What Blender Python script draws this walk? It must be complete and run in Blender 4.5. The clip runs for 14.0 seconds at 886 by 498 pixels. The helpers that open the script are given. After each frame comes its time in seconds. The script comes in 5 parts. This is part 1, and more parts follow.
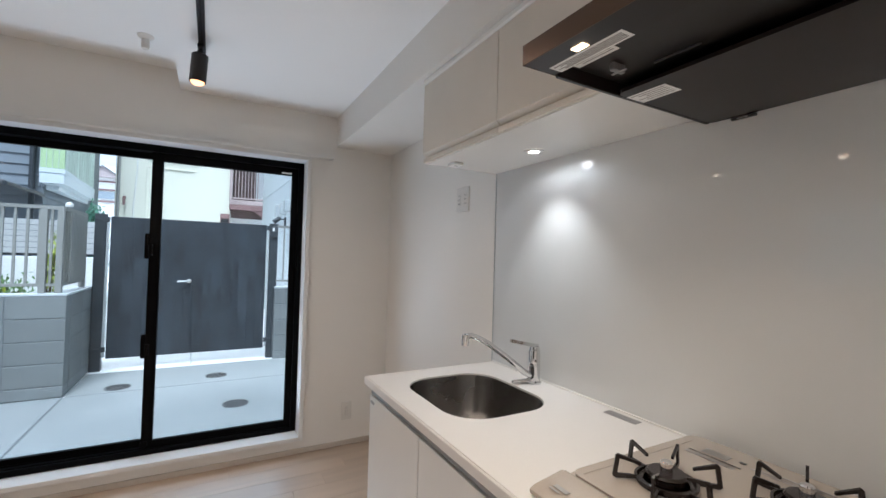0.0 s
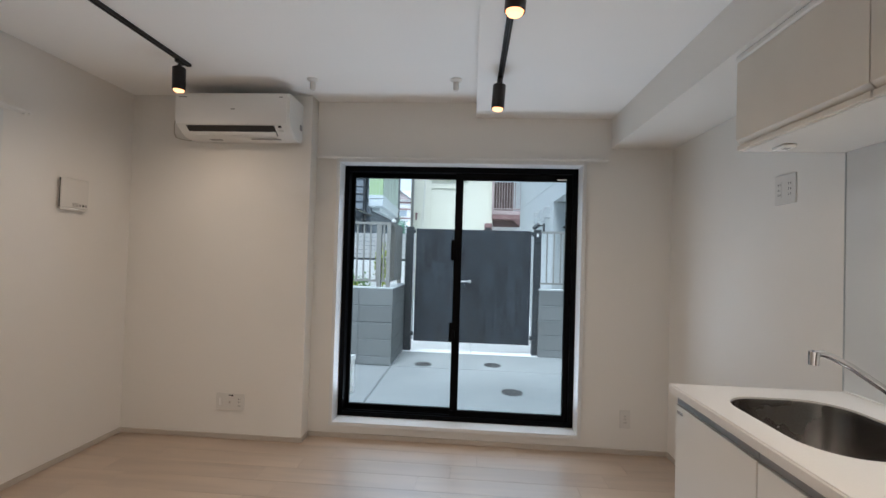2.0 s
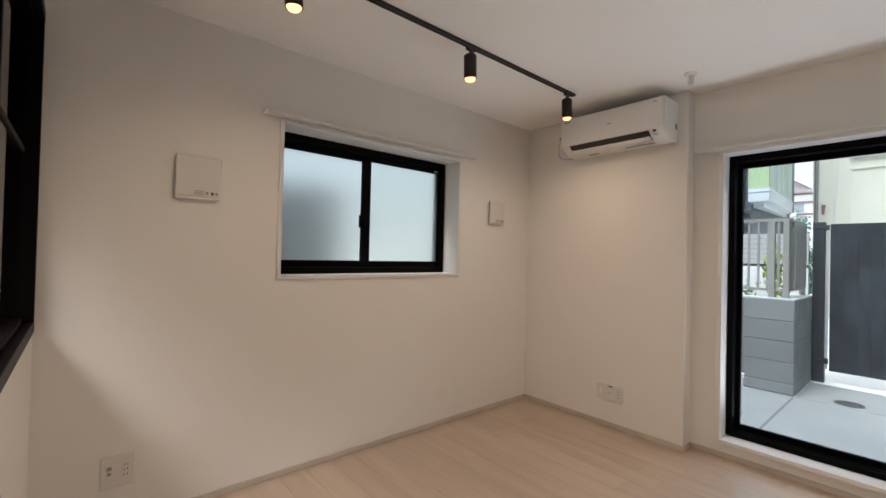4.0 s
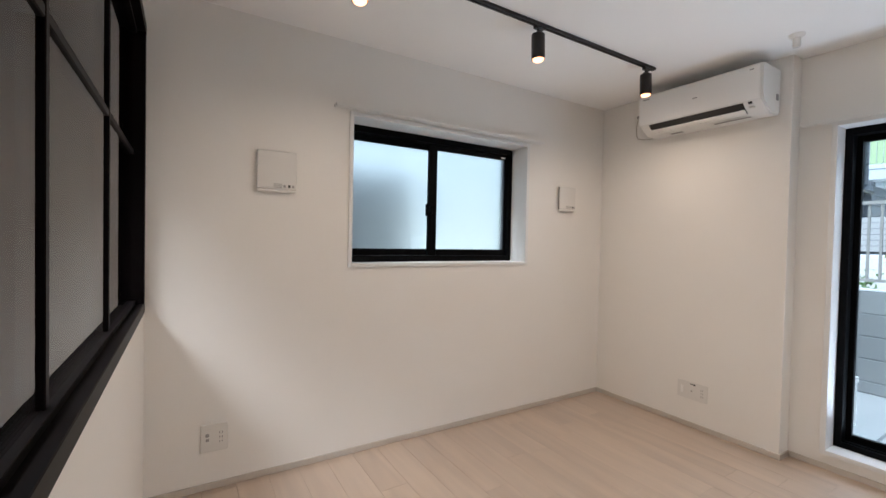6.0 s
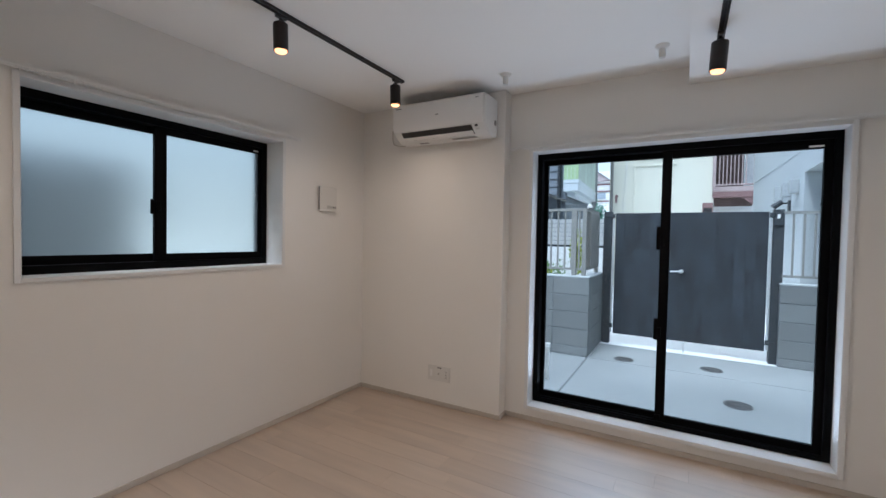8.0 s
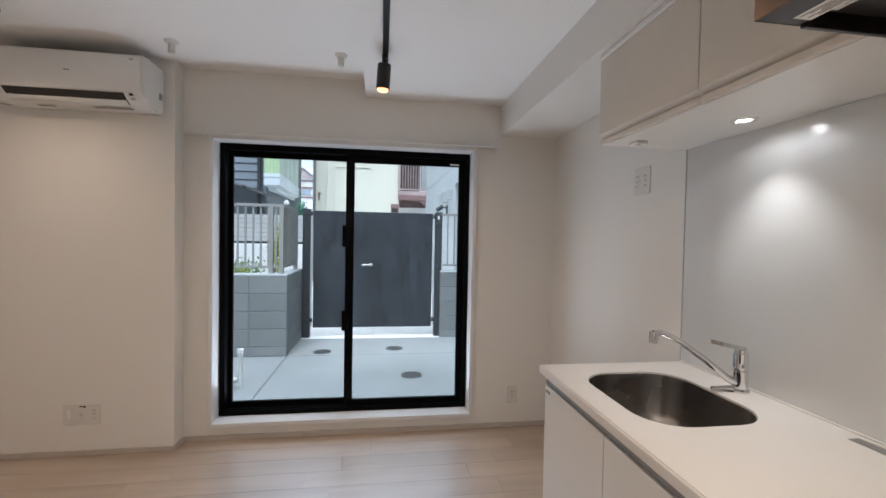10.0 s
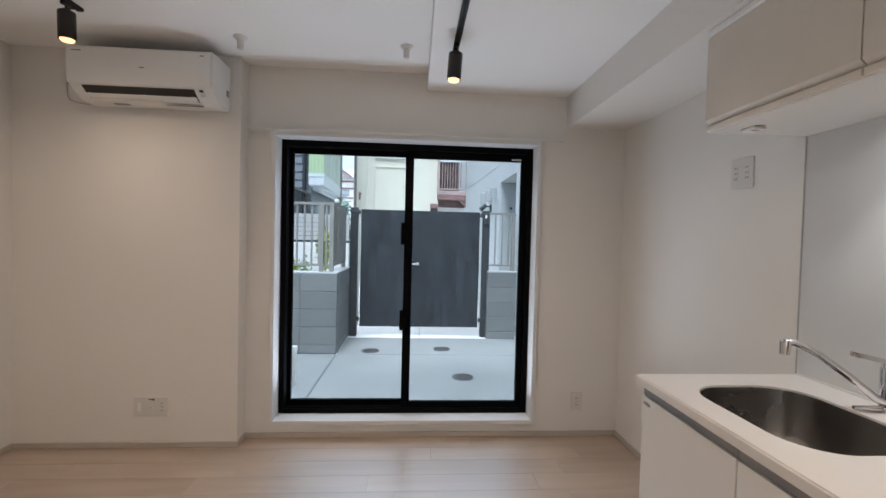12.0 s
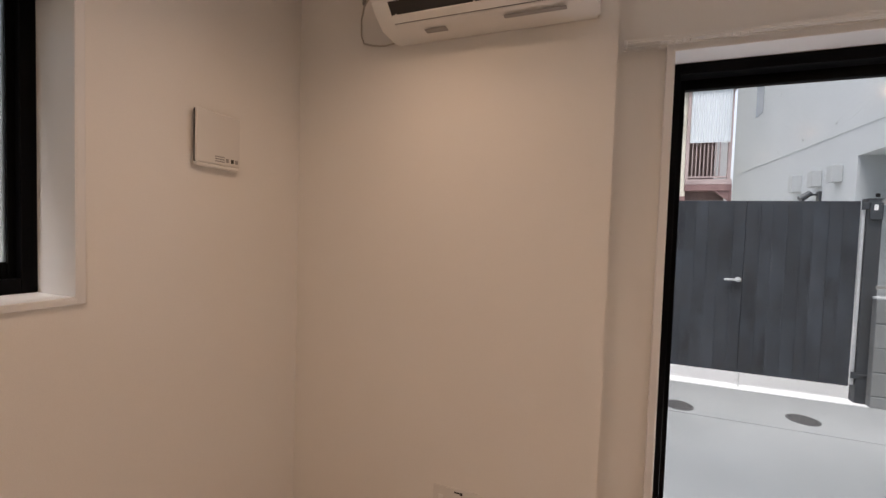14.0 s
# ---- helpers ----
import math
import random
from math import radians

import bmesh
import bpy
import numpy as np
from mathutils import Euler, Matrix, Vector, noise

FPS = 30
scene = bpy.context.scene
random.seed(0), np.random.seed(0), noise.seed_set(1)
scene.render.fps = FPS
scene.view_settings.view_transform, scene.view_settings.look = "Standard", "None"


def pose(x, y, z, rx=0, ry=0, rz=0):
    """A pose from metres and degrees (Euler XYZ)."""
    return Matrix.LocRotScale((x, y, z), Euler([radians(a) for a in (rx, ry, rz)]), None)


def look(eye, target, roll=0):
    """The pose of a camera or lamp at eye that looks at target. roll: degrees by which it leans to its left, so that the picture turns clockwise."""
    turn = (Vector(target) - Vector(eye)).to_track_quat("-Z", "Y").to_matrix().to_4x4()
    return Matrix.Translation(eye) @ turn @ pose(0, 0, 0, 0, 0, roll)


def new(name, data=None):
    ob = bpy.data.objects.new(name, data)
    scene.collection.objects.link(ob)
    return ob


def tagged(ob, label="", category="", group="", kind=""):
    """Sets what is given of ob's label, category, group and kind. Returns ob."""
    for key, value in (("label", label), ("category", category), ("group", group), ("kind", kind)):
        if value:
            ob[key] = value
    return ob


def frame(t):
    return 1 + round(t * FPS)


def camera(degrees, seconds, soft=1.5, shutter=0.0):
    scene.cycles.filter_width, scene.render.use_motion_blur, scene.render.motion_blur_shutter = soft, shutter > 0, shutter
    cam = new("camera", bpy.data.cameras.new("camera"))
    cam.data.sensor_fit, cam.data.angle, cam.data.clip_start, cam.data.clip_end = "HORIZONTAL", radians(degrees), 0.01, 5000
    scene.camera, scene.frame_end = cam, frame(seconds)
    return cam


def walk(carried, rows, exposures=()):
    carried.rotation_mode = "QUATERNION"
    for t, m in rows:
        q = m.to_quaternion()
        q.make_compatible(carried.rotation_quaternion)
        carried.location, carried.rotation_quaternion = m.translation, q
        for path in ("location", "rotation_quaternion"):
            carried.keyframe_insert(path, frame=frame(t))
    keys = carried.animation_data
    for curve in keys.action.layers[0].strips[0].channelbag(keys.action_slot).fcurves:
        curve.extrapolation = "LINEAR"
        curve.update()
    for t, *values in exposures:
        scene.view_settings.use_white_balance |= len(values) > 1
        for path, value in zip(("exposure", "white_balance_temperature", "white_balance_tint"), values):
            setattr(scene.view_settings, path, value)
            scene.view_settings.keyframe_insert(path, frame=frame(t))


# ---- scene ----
cam = camera(92.9, 14.0)
PATH = [
    (0, (0.721, 0.566, 1.304), (1.685, 2.319, 1.346), 1.6),
    (0.5, (0.686, 0.583, 1.296), (1.459, 2.427, 1.341), 1.7),
    (1, (0.624, 0.58, 1.29), (1.156, 2.508, 1.331), 1.8),
    (1.5, (0.579, 0.567, 1.284), (0.806, 2.553, 1.323), 1.7),
    (2, (0.524, 0.54, 1.278), (0.389, 2.535, 1.314), 1.7),
    (2.5, (0.486, 0.499, 1.275), (-0.045, 2.427, 1.309), 1.6),
    (3, (0.474, 0.443, 1.266), (-0.451, 2.217, 1.298), 1.6),
    (3.5, (0.46, 0.381, 1.265), (-0.801, 1.933, 1.288), 1.6),
    (4, (0.462, 0.336, 1.236), (-1.054, 1.64, 1.262), 1.4),
    (6.5, (0.453, 0.379, 1.25), (-1.254, 1.421, 1.207), 1.2),
    (7, (0.476, 0.446, 1.278), (-1.076, 1.706, 1.225), 1.3),
    (7.5, (0.509, 0.495, 1.281), (-0.811, 1.996, 1.235), 1.1),
    (8, (0.539, 0.523, 1.304), (-0.457, 2.257, 1.249), 1.1),
    (8.5, (0.586, 0.546, 1.307), (-0.036, 2.447, 1.255), 1.0),
    (9, (0.65, 0.572, 1.32), (0.421, 2.558, 1.266), 0.9),
    (11.5, (0.61, 0.648, 1.321), (1.099, 2.587, 1.273), 1.4),
    (12, (0.472, 0.716, 1.3), (0.605, 2.711, 1.249), 1.4),
    (12.5, (0.233, 0.872, 1.302), (0.049, 2.862, 1.241), 1.5),
    (13, (-0.016, 1.131, 1.309), (-0.467, 3.078, 1.247), 1.7),
    (13.5, (-0.298, 1.483, 1.307), (-0.923, 3.381, 1.231), 1.7),
    (14, (-0.602, 1.823, 1.296), (-1.320, 3.688, 1.214), 1.8),
]
LIGHTING = [
    (0.0, 1.10, 5450, 9), (2.0, 0.90, 5600, 8), (3.0, 0.83, 5850, 10), (4.0, 1.0, 6150, 12), (6.5, 1.45, 5300, 8), (7.5, 0.95, 5200, 6),
    (8.0, 0.82, 5350, 10), (8.5, 0.83, 5750, 12), (9.0, 0.9, 5750, 12), (11.5, 0.92, 5700, 11), (12.5, 0.85, 5700, 12), (13.5, 0.86, 6750, 22), (14.0, 0.80, 6750, 22),
]
walk(cam, [(t, look(eye, target, roll)) for t, eye, target, roll in PATH], LIGHTING)

# ---- world, sun, lamps ----
world = bpy.data.worlds.new("overcast_sky")
scene.world = world
world.use_nodes = True
wn, wl = world.node_tree.nodes, world.node_tree.links
sky = wn.new("ShaderNodeTexSky")
sky.sky_type = "NISHITA"
sky.sun_disc = False
sky.sun_elevation, sky.sun_rotation = radians(78), radians(-37)
sky.dust_density, sky.air_density = 4.0, 1.0
wn["Background"].inputs["Strength"].default_value = 0.15
cloud = wn.new("ShaderNodeHueSaturation")
cloud.inputs["Saturation"].default_value, cloud.inputs["Value"].default_value = 0.45, 1.05
wl.new(sky.outputs["Color"], cloud.inputs["Color"])
wl.new(cloud.outputs["Color"], wn["Background"].inputs["Color"])

sun = new("sun", bpy.data.lights.new("sun", "SUN"))
sun.data.energy, sun.data.angle, sun.data.color = 2.0, radians(25), (1.0, 0.97, 0.93)
sun.matrix_world = look((-2, -3, 14), (0, 5, 0))

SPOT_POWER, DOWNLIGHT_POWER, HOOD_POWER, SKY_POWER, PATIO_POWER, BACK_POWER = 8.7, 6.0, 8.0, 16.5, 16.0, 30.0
lamp = new("window_daylight", bpy.data.lights.new("window_daylight", "AREA"))
lamp.data.shape, lamp.data.size, lamp.data.size_y = "RECTANGLE", 1.8, 0.6
lamp.data.energy, lamp.data.color = SKY_POWER, (0.80, 0.91, 1.0)
lamp.matrix_world = look((0.425, 4.6, 2.72), (0.425, 1.9, 0.5))
# added fill lamp, unseen below the sill, strengthening the light bounced off the patio
lamp = new("patio_bounce_fill", bpy.data.lights.new("patio_bounce_fill", "AREA"))
lamp.data.shape, lamp.data.size, lamp.data.size_y = "RECTANGLE", 1.6, 0.14
lamp.data.energy, lamp.data.color = PATIO_POWER, (0.86, 0.94, 1.0)
lamp.matrix_world = look((0.425, 3.78, 0.004), (0.425, 2.3, 1.3))
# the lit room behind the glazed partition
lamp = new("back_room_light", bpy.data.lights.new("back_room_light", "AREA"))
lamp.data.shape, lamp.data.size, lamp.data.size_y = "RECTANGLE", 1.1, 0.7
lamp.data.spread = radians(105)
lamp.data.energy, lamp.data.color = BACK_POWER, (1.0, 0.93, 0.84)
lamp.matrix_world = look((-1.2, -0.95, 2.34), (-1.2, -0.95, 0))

# ---- materials ----
def mat(name, color, rough=0.5, metal=0.0, vary=0.06, scale=3.0, fine=0.0, fine_scale=200.0, bump=0.0, spec=0.5, coat=0.0, random_tint=0.0, rough_vary=0.0):
    m = bpy.data.materials.new(name)
    m.use_nodes = True
    n, l = m.node_tree.nodes, m.node_tree.links
    b = n["Principled BSDF"]
    b.inputs["Roughness"].default_value = rough
    b.inputs["Metallic"].default_value = metal
    b.inputs["Specular IOR Level"].default_value = spec
    b.inputs["Coat Weight"].default_value = coat
    co = n.new("ShaderNodeTexCoord")
    big = n.new("ShaderNodeTexNoise")
    big.inputs["Scale"].default_value, big.inputs["Detail"].default_value = scale, 5
    l.new(co.outputs["Object"], big.inputs["Vector"])
    small = n.new("ShaderNodeTexNoise")
    small.inputs["Scale"].default_value, small.inputs["Detail"].default_value = fine_scale, 3
    l.new(co.outputs["Object"], small.inputs["Vector"])
    def scaled(source, amount):
        mr = n.new("ShaderNodeMapRange")
        mr.inputs["From Min"].default_value, mr.inputs["From Max"].default_value = 0.25, 0.75
        mr.inputs["To Min"].default_value, mr.inputs["To Max"].default_value = 1 - amount, 1 + amount
        l.new(source, mr.inputs["Value"])
        return mr.outputs["Result"]
    value = scaled(big.outputs["Fac"], vary)
    if fine:
        mul = n.new("ShaderNodeMath"); mul.operation = "MULTIPLY"
        l.new(value, mul.inputs[0]); l.new(scaled(small.outputs["Fac"], fine), mul.inputs[1])
        value = mul.outputs[0]
    if random_tint:
        info = n.new("ShaderNodeObjectInfo")
        mul = n.new("ShaderNodeMath"); mul.operation = "MULTIPLY"
        mr = n.new("ShaderNodeMapRange")
        mr.inputs["To Min"].default_value, mr.inputs["To Max"].default_value = 1 - random_tint, 1 + random_tint
        l.new(info.outputs["Random"], mr.inputs["Value"])
        l.new(value, mul.inputs[0]); l.new(mr.outputs["Result"], mul.inputs[1])
        value = mul.outputs[0]
    tint = n.new("ShaderNodeVectorMath"); tint.operation = "SCALE"
    tint.inputs[0].default_value = color
    l.new(value, tint.inputs["Scale"])
    l.new(tint.outputs["Vector"], b.inputs["Base Color"])
    if rough_vary:
        mr = n.new("ShaderNodeMapRange")
        mr.inputs["To Min"].default_value, mr.inputs["To Max"].default_value = max(0, rough - rough_vary), rough + rough_vary
        l.new(big.outputs["Fac"], mr.inputs["Value"])
        l.new(mr.outputs["Result"], b.inputs["Roughness"])
    if bump:
        bp = n.new("ShaderNodeBump")
        bp.inputs["Strength"].default_value, bp.inputs["Distance"].default_value = bump, 0.002
        l.new(small.outputs["Fac"], bp.inputs["Height"])
        l.new(bp.outputs["Normal"], b.inputs["Normal"])
    return m


def glowing(name, color, strength):
    m = bpy.data.materials.new(name)
    m.use_nodes = True
    b = m.node_tree.nodes["Principled BSDF"]
    b.inputs["Base Color"].default_value = (*color, 1)
    b.inputs["Emission Color"].default_value = (*color, 1)
    b.inputs["Emission Strength"].default_value = strength
    return m


def clear_glass(name, tint=(0.93, 0.97, 0.98), wires=False, ior=1.22, rough=0.10):
    m = bpy.data.materials.new(name)
    m.use_nodes = True
    n, l = m.node_tree.nodes, m.node_tree.links
    n.remove(n["Principled BSDF"])
    clear, gloss, mix, fres = (n.new("ShaderNode" + k) for k in ("BsdfTransparent", "BsdfGlossy", "MixShader", "Fresnel"))
    clear.inputs["Color"].default_value = (*tint, 1)
    gloss.inputs["Roughness"].default_value = rough
    fres.inputs["IOR"].default_value = ior
    l.new(fres.outputs[0], mix.inputs[0]); l.new(clear.outputs[0], mix.inputs[1]); l.new(gloss.outputs[0], mix.inputs[2])
    last = mix.outputs[0]
    if wires:
        co = n.new("ShaderNodeTexCoord")
        lines = []
        for turn in (45, -45):
            mp = n.new("ShaderNodeMapping")
            mp.inputs["Rotation"].default_value = (0, radians(turn), 0)
            wave = n.new("ShaderNodeTexWave")
            wave.bands_direction = "X"
            wave.inputs["Scale"].default_value = 17.0
            l.new(co.outputs["Object"], mp.inputs[0]); l.new(mp.outputs[0], wave.inputs[0])
            gt = n.new("ShaderNodeMath"); gt.operation = "GREATER_THAN"; gt.inputs[1].default_value = 0.996
            l.new(wave.outputs["Fac"], gt.inputs[0])
            lines.append(gt.outputs[0])
        both = n.new("ShaderNodeMath"); both.operation = "MAXIMUM"
        l.new(lines[0], both.inputs[0]); l.new(lines[1], both.inputs[1])
        half = n.new("ShaderNodeMath"); half.operation = "MULTIPLY"; half.inputs[1].default_value = 0.10
        l.new(both.outputs[0], half.inputs[0])
        steel = n.new("ShaderNodeBsdfDiffuse")
        steel.inputs["Color"].default_value = (0.35, 0.36, 0.37, 1)
        over = n.new("ShaderNodeMixShader")
        l.new(half.outputs[0], over.inputs[0]); l.new(last, over.inputs[1]); l.new(steel.outputs[0], over.inputs[2])
        last = over.outputs[0]
    l.new(last, n["Material Output"].inputs[0])
    return m


def frosted_glass(name):
    m = bpy.data.materials.new(name)
    m.use_nodes = True
    n, l = m.node_tree.nodes, m.node_tree.links
    b = n["Principled BSDF"]
    b.inputs["Base Color"].default_value = (0.52, 0.585, 0.545, 1)
    b.inputs["Transmission Weight"].default_value = 1.0
    b.inputs["Roughness"].default_value = 0.55
    b.inputs["IOR"].default_value = 1.25
    no, bp = n.new("ShaderNodeTexNoise"), n.new("ShaderNodeBump")
    no.inputs["Scale"].default_value = 260
    bp.inputs["Strength"].default_value, bp.inputs["Distance"].default_value = 0.3, 0.001
    l.new(no.outputs["Fac"], bp.inputs["Height"]); l.new(bp.outputs["Normal"], b.inputs["Normal"])
    return m


def plank_wood(name):
    m = bpy.data.materials.new(name)
    m.use_nodes = True
    n, l = m.node_tree.nodes, m.node_tree.links
    b = n["Principled BSDF"]
    co, info = n.new("ShaderNodeTexCoord"), n.new("ShaderNodeObjectInfo")
    shift = n.new("ShaderNodeVectorMath"); shift.operation = "MULTIPLY_ADD"
    shift.inputs[1].default_value = (1, 1, 1)
    spread = n.new("ShaderNodeVectorMath"); spread.operation = "SCALE"
    spread.inputs[0].default_value = (37.0, 91.0, 13.0)
    l.new(info.outputs["Random"], spread.inputs["Scale"])
    l.new(co.outputs["Object"], shift.inputs[0]); l.new(spread.outputs["Vector"], shift.inputs[2])
    mp = n.new("ShaderNodeMapping")
    mp.inputs["Scale"].default_value = (0.9, 9.0, 1.0)
    l.new(shift.outputs[0], mp.inputs[0])
    broad, fine = n.new("ShaderNodeTexNoise"), n.new("ShaderNodeTexNoise")
    broad.inputs["Scale"].default_value, broad.inputs["Detail"].default_value, broad.inputs["Distortion"].default_value = 1.6, 2, 0.4
    l.new(mp.outputs[0], broad.inputs["Vector"])
    mp2 = n.new("ShaderNodeMapping")
    mp2.inputs["Scale"].default_value = (4.0, 160.0, 1.0)
    l.new(shift.outputs[0], mp2.inputs[0])
    fine.inputs["Scale"].default_value, fine.inputs["Detail"].default_value = 1.0, 4
    l.new(mp2.outputs[0], fine.inputs["Vector"])
    add = n.new("ShaderNodeMath"); add.operation = "MULTIPLY_ADD"; add.inputs[1].default_value = 0.14
    l.new(fine.outputs["Fac"], add.inputs[0]); l.new(broad.outputs["Fac"], add.inputs[2])
    add2 = n.new("ShaderNodeMath"); add2.operation = "MULTIPLY_ADD"; add2.inputs[1].default_value = 0.22
    l.new(info.outputs["Random"], add2.inputs[0]); l.new(add.outputs[0], add2.inputs[2])
    ramp = n.new("ShaderNodeValToRGB")
    ramp.color_ramp.elements[0].position, ramp.color_ramp.elements[0].color = 0.45, (0.36, 0.252, 0.168, 1)
    ramp.color_ramp.elements[1].position, ramp.color_ramp.elements[1].color = 0.92, (0.51, 0.375, 0.258, 1)
    l.new(add2.outputs[0], ramp.inputs[0]); l.new(ramp.outputs[0], b.inputs["Base Color"])
    b.inputs["Roughness"].default_value = 0.35
    b.inputs["Specular IOR Level"].default_value = 0.6
    b.inputs["Coat Weight"].default_value, b.inputs["Coat Roughness"].default_value, b.inputs["Coat IOR"].default_value = 1.0, 0.32, 3.9
    bp = n.new("ShaderNodeBump")
    bp.inputs["Strength"].default_value, bp.inputs["Distance"].default_value = 0.12, 0.001
    l.new(fine.outputs["Fac"], bp.inputs["Height"]); l.new(bp.outputs["Normal"], b.inputs["Normal"])
    return m


def stained_boards(name):
    """Blue-black stain on boards, with cloudy worn patches drawn out along the grain."""
    m = bpy.data.materials.new(name)
    m.use_nodes = True
    n, l = m.node_tree.nodes, m.node_tree.links
    b = n["Principled BSDF"]
    co, info = n.new("ShaderNodeTexCoord"), n.new("ShaderNodeObjectInfo")
    spread = n.new("ShaderNodeVectorMath"); spread.operation = "SCALE"
    spread.inputs[0].default_value = (31.0, 7.0, 53.0)
    l.new(info.outputs["Random"], spread.inputs["Scale"])
    shift = n.new("ShaderNodeVectorMath"); shift.operation = "ADD"
    l.new(co.outputs["Object"], shift.inputs[0]); l.new(spread.outputs["Vector"], shift.inputs[1])
    fields = []
    for stretch, detail in (((5.0, 5.0, 2.6), 4), ((60.0, 60.0, 3.0), 3)):
        mp, no = n.new("ShaderNodeMapping"), n.new("ShaderNodeTexNoise")
        mp.inputs["Scale"].default_value = stretch
        no.inputs["Scale"].default_value, no.inputs["Detail"].default_value = 1.0, detail
        l.new(shift.outputs[0], mp.inputs[0]); l.new(mp.outputs[0], no.inputs["Vector"])
        fields.append(no.outputs["Fac"])
    add = n.new("ShaderNodeMath"); add.operation = "MULTIPLY_ADD"; add.inputs[1].default_value = 0.35
    l.new(fields[1], add.inputs[0]); l.new(fields[0], add.inputs[2])
    add2 = n.new("ShaderNodeMath"); add2.operation = "MULTIPLY_ADD"; add2.inputs[1].default_value = 0.17
    l.new(info.outputs["Random"], add2.inputs[0]); l.new(add.outputs[0], add2.inputs[2])
    ramp = n.new("ShaderNodeValToRGB")
    ramp.color_ramp.elements[0].position, ramp.color_ramp.elements[0].color = 0.50, (0.008, 0.010, 0.013, 1)
    ramp.color_ramp.elements[1].position, ramp.color_ramp.elements[1].color = 1.00, (0.034, 0.042, 0.052, 1)
    l.new(add2.outputs[0], ramp.inputs[0]); l.new(ramp.outputs[0], b.inputs["Base Color"])
    b.inputs["Roughness"].default_value = 0.62
    bp = n.new("ShaderNodeBump")
    bp.inputs["Strength"].default_value, bp.inputs["Distance"].default_value = 0.3, 0.002
    l.new(fields[1], bp.inputs["Height"]); l.new(bp.outputs["Normal"], b.inputs["Normal"])
    return m


WALLPAPER = mat("wallpaper_white", (0.79, 0.77, 0.73), 0.85, vary=0.012, scale=1.2, fine=0.02, fine_scale=420, bump=0.35, spec=0.25)
CEILING = mat("ceiling_paper", (0.90, 0.89, 0.87), 0.9, vary=0.012, scale=1.0, fine=0.02, fine_scale=420, bump=0.3, spec=0.2)
SKIRT = mat("skirting_grey_beige", (0.50, 0.455, 0.40), 0.5, vary=0.05, scale=5)
TRIM = mat("trim_white", (0.74, 0.74, 0.73), 0.4, vary=0.02)
BLACK_ALU = mat("black_aluminium", (0.002, 0.002, 0.0024), 0.5, 0.0, vary=0.15, scale=6, spec=0.07)
BLACK_STEEL = mat("black_painted_steel", (0.0025, 0.0017, 0.0018), 0.42, 0.0, vary=0.2, scale=8, spec=0.06)
BLACK_LAMP = mat("black_lamp_paint", (0.018, 0.014, 0.012), 0.35, 0.2, vary=0.1)
WIRED = clear_glass("wired_window_glass", wires=True)
SCREEN = clear_glass("partition_glass", (0.93, 0.92, 0.90), ior=1.7, rough=0.02)
FROST = frosted_glass("frosted_glass")
WOOD = plank_wood("pale_plank_wood")
JOINT = mat("floor_joint_dark", (0.25, 0.19, 0.14), 0.8)
PLASTIC = mat("white_plastic", (0.76, 0.75, 0.72), 0.35, vary=0.02)
PLASTIC_GLOSS = mat("white_gloss_plastic", (0.86, 0.85, 0.83), 0.18, vary=0.015, coat=0.3)
PLASTIC_SATIN = mat("white_satin_plastic", (0.84, 0.83, 0.81), 0.32, vary=0.015)
SOCKET = mat("socket_plastic", (0.69, 0.675, 0.64), 0.4, vary=0.02)
GREY_MARK = mat("grey_mark", (0.30, 0.29, 0.28), 0.5)
DARK = mat("dark_plastic", (0.02, 0.018, 0.017), 0.5)
HOLE = mat("socket_slot", (0.03, 0.03, 0.03), 0.7)
COUNTER = mat("white_worktop", (0.74, 0.71, 0.67), 0.3, vary=0.015, fine=0.015, fine_scale=300, spec=0.5)
DOOR_WHITE = mat("white_cabinet_door", (0.75, 0.735, 0.70), 0.28, vary=0.02)
DOOR_BEIGE = mat("beige_cabinet_door", (0.66, 0.61, 0.53), 0.42, vary=0.04, scale=4)
DOOR_BEIGE.node_tree.nodes["Principled BSDF"].inputs["Specular IOR Level"].default_value = 0.4
UNDER = mat("cabinet_underside_white", (0.80, 0.785, 0.75), 0.25, vary=0.015)
PANEL = mat("glossy_wall_panel", (0.66, 0.66, 0.645), 0.44, 0.12, vary=0.02, scale=1.5, coat=0.8)
PANEL.node_tree.nodes["Principled BSDF"].inputs["Coat Roughness"].default_value = 0.03
STEEL = mat("brushed_steel", (0.30, 0.285, 0.27), 0.26, 1.0, vary=0.08, fine=0.08, fine_scale=150, rough_vary=0.06)
CHROME = mat("chrome", (0.72, 0.72, 0.73), 0.07, 1.0, vary=0.02)
GREY_ALU = mat("grey_aluminium", (0.34, 0.33, 0.32), 0.35, 0.7, vary=0.04)
ENAMEL = mat("beige_enamel", (0.42, 0.365, 0.31), 0.10, vary=0.04, fine=0.06, fine_scale=500, coat=0.6)
CAST = mat("black_cast_iron", (0.020, 0.015, 0.014), 0.26, 0.1, vary=0.2, scale=30, bump=0.15)
HOOD = mat("black_hood_steel", (0.013, 0.0095, 0.009), 0.30, 0.35, vary=0.1, scale=4)
HOOD_FRONT = mat("satin_hood_front", (0.10, 0.065, 0.045), 0.28, 0.85, vary=0.06)
PAPER = mat("paper_label", (0.86, 0.86, 0.84), 0.6, vary=0.05)
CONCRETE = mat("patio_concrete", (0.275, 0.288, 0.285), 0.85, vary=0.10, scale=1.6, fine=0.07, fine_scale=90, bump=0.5)
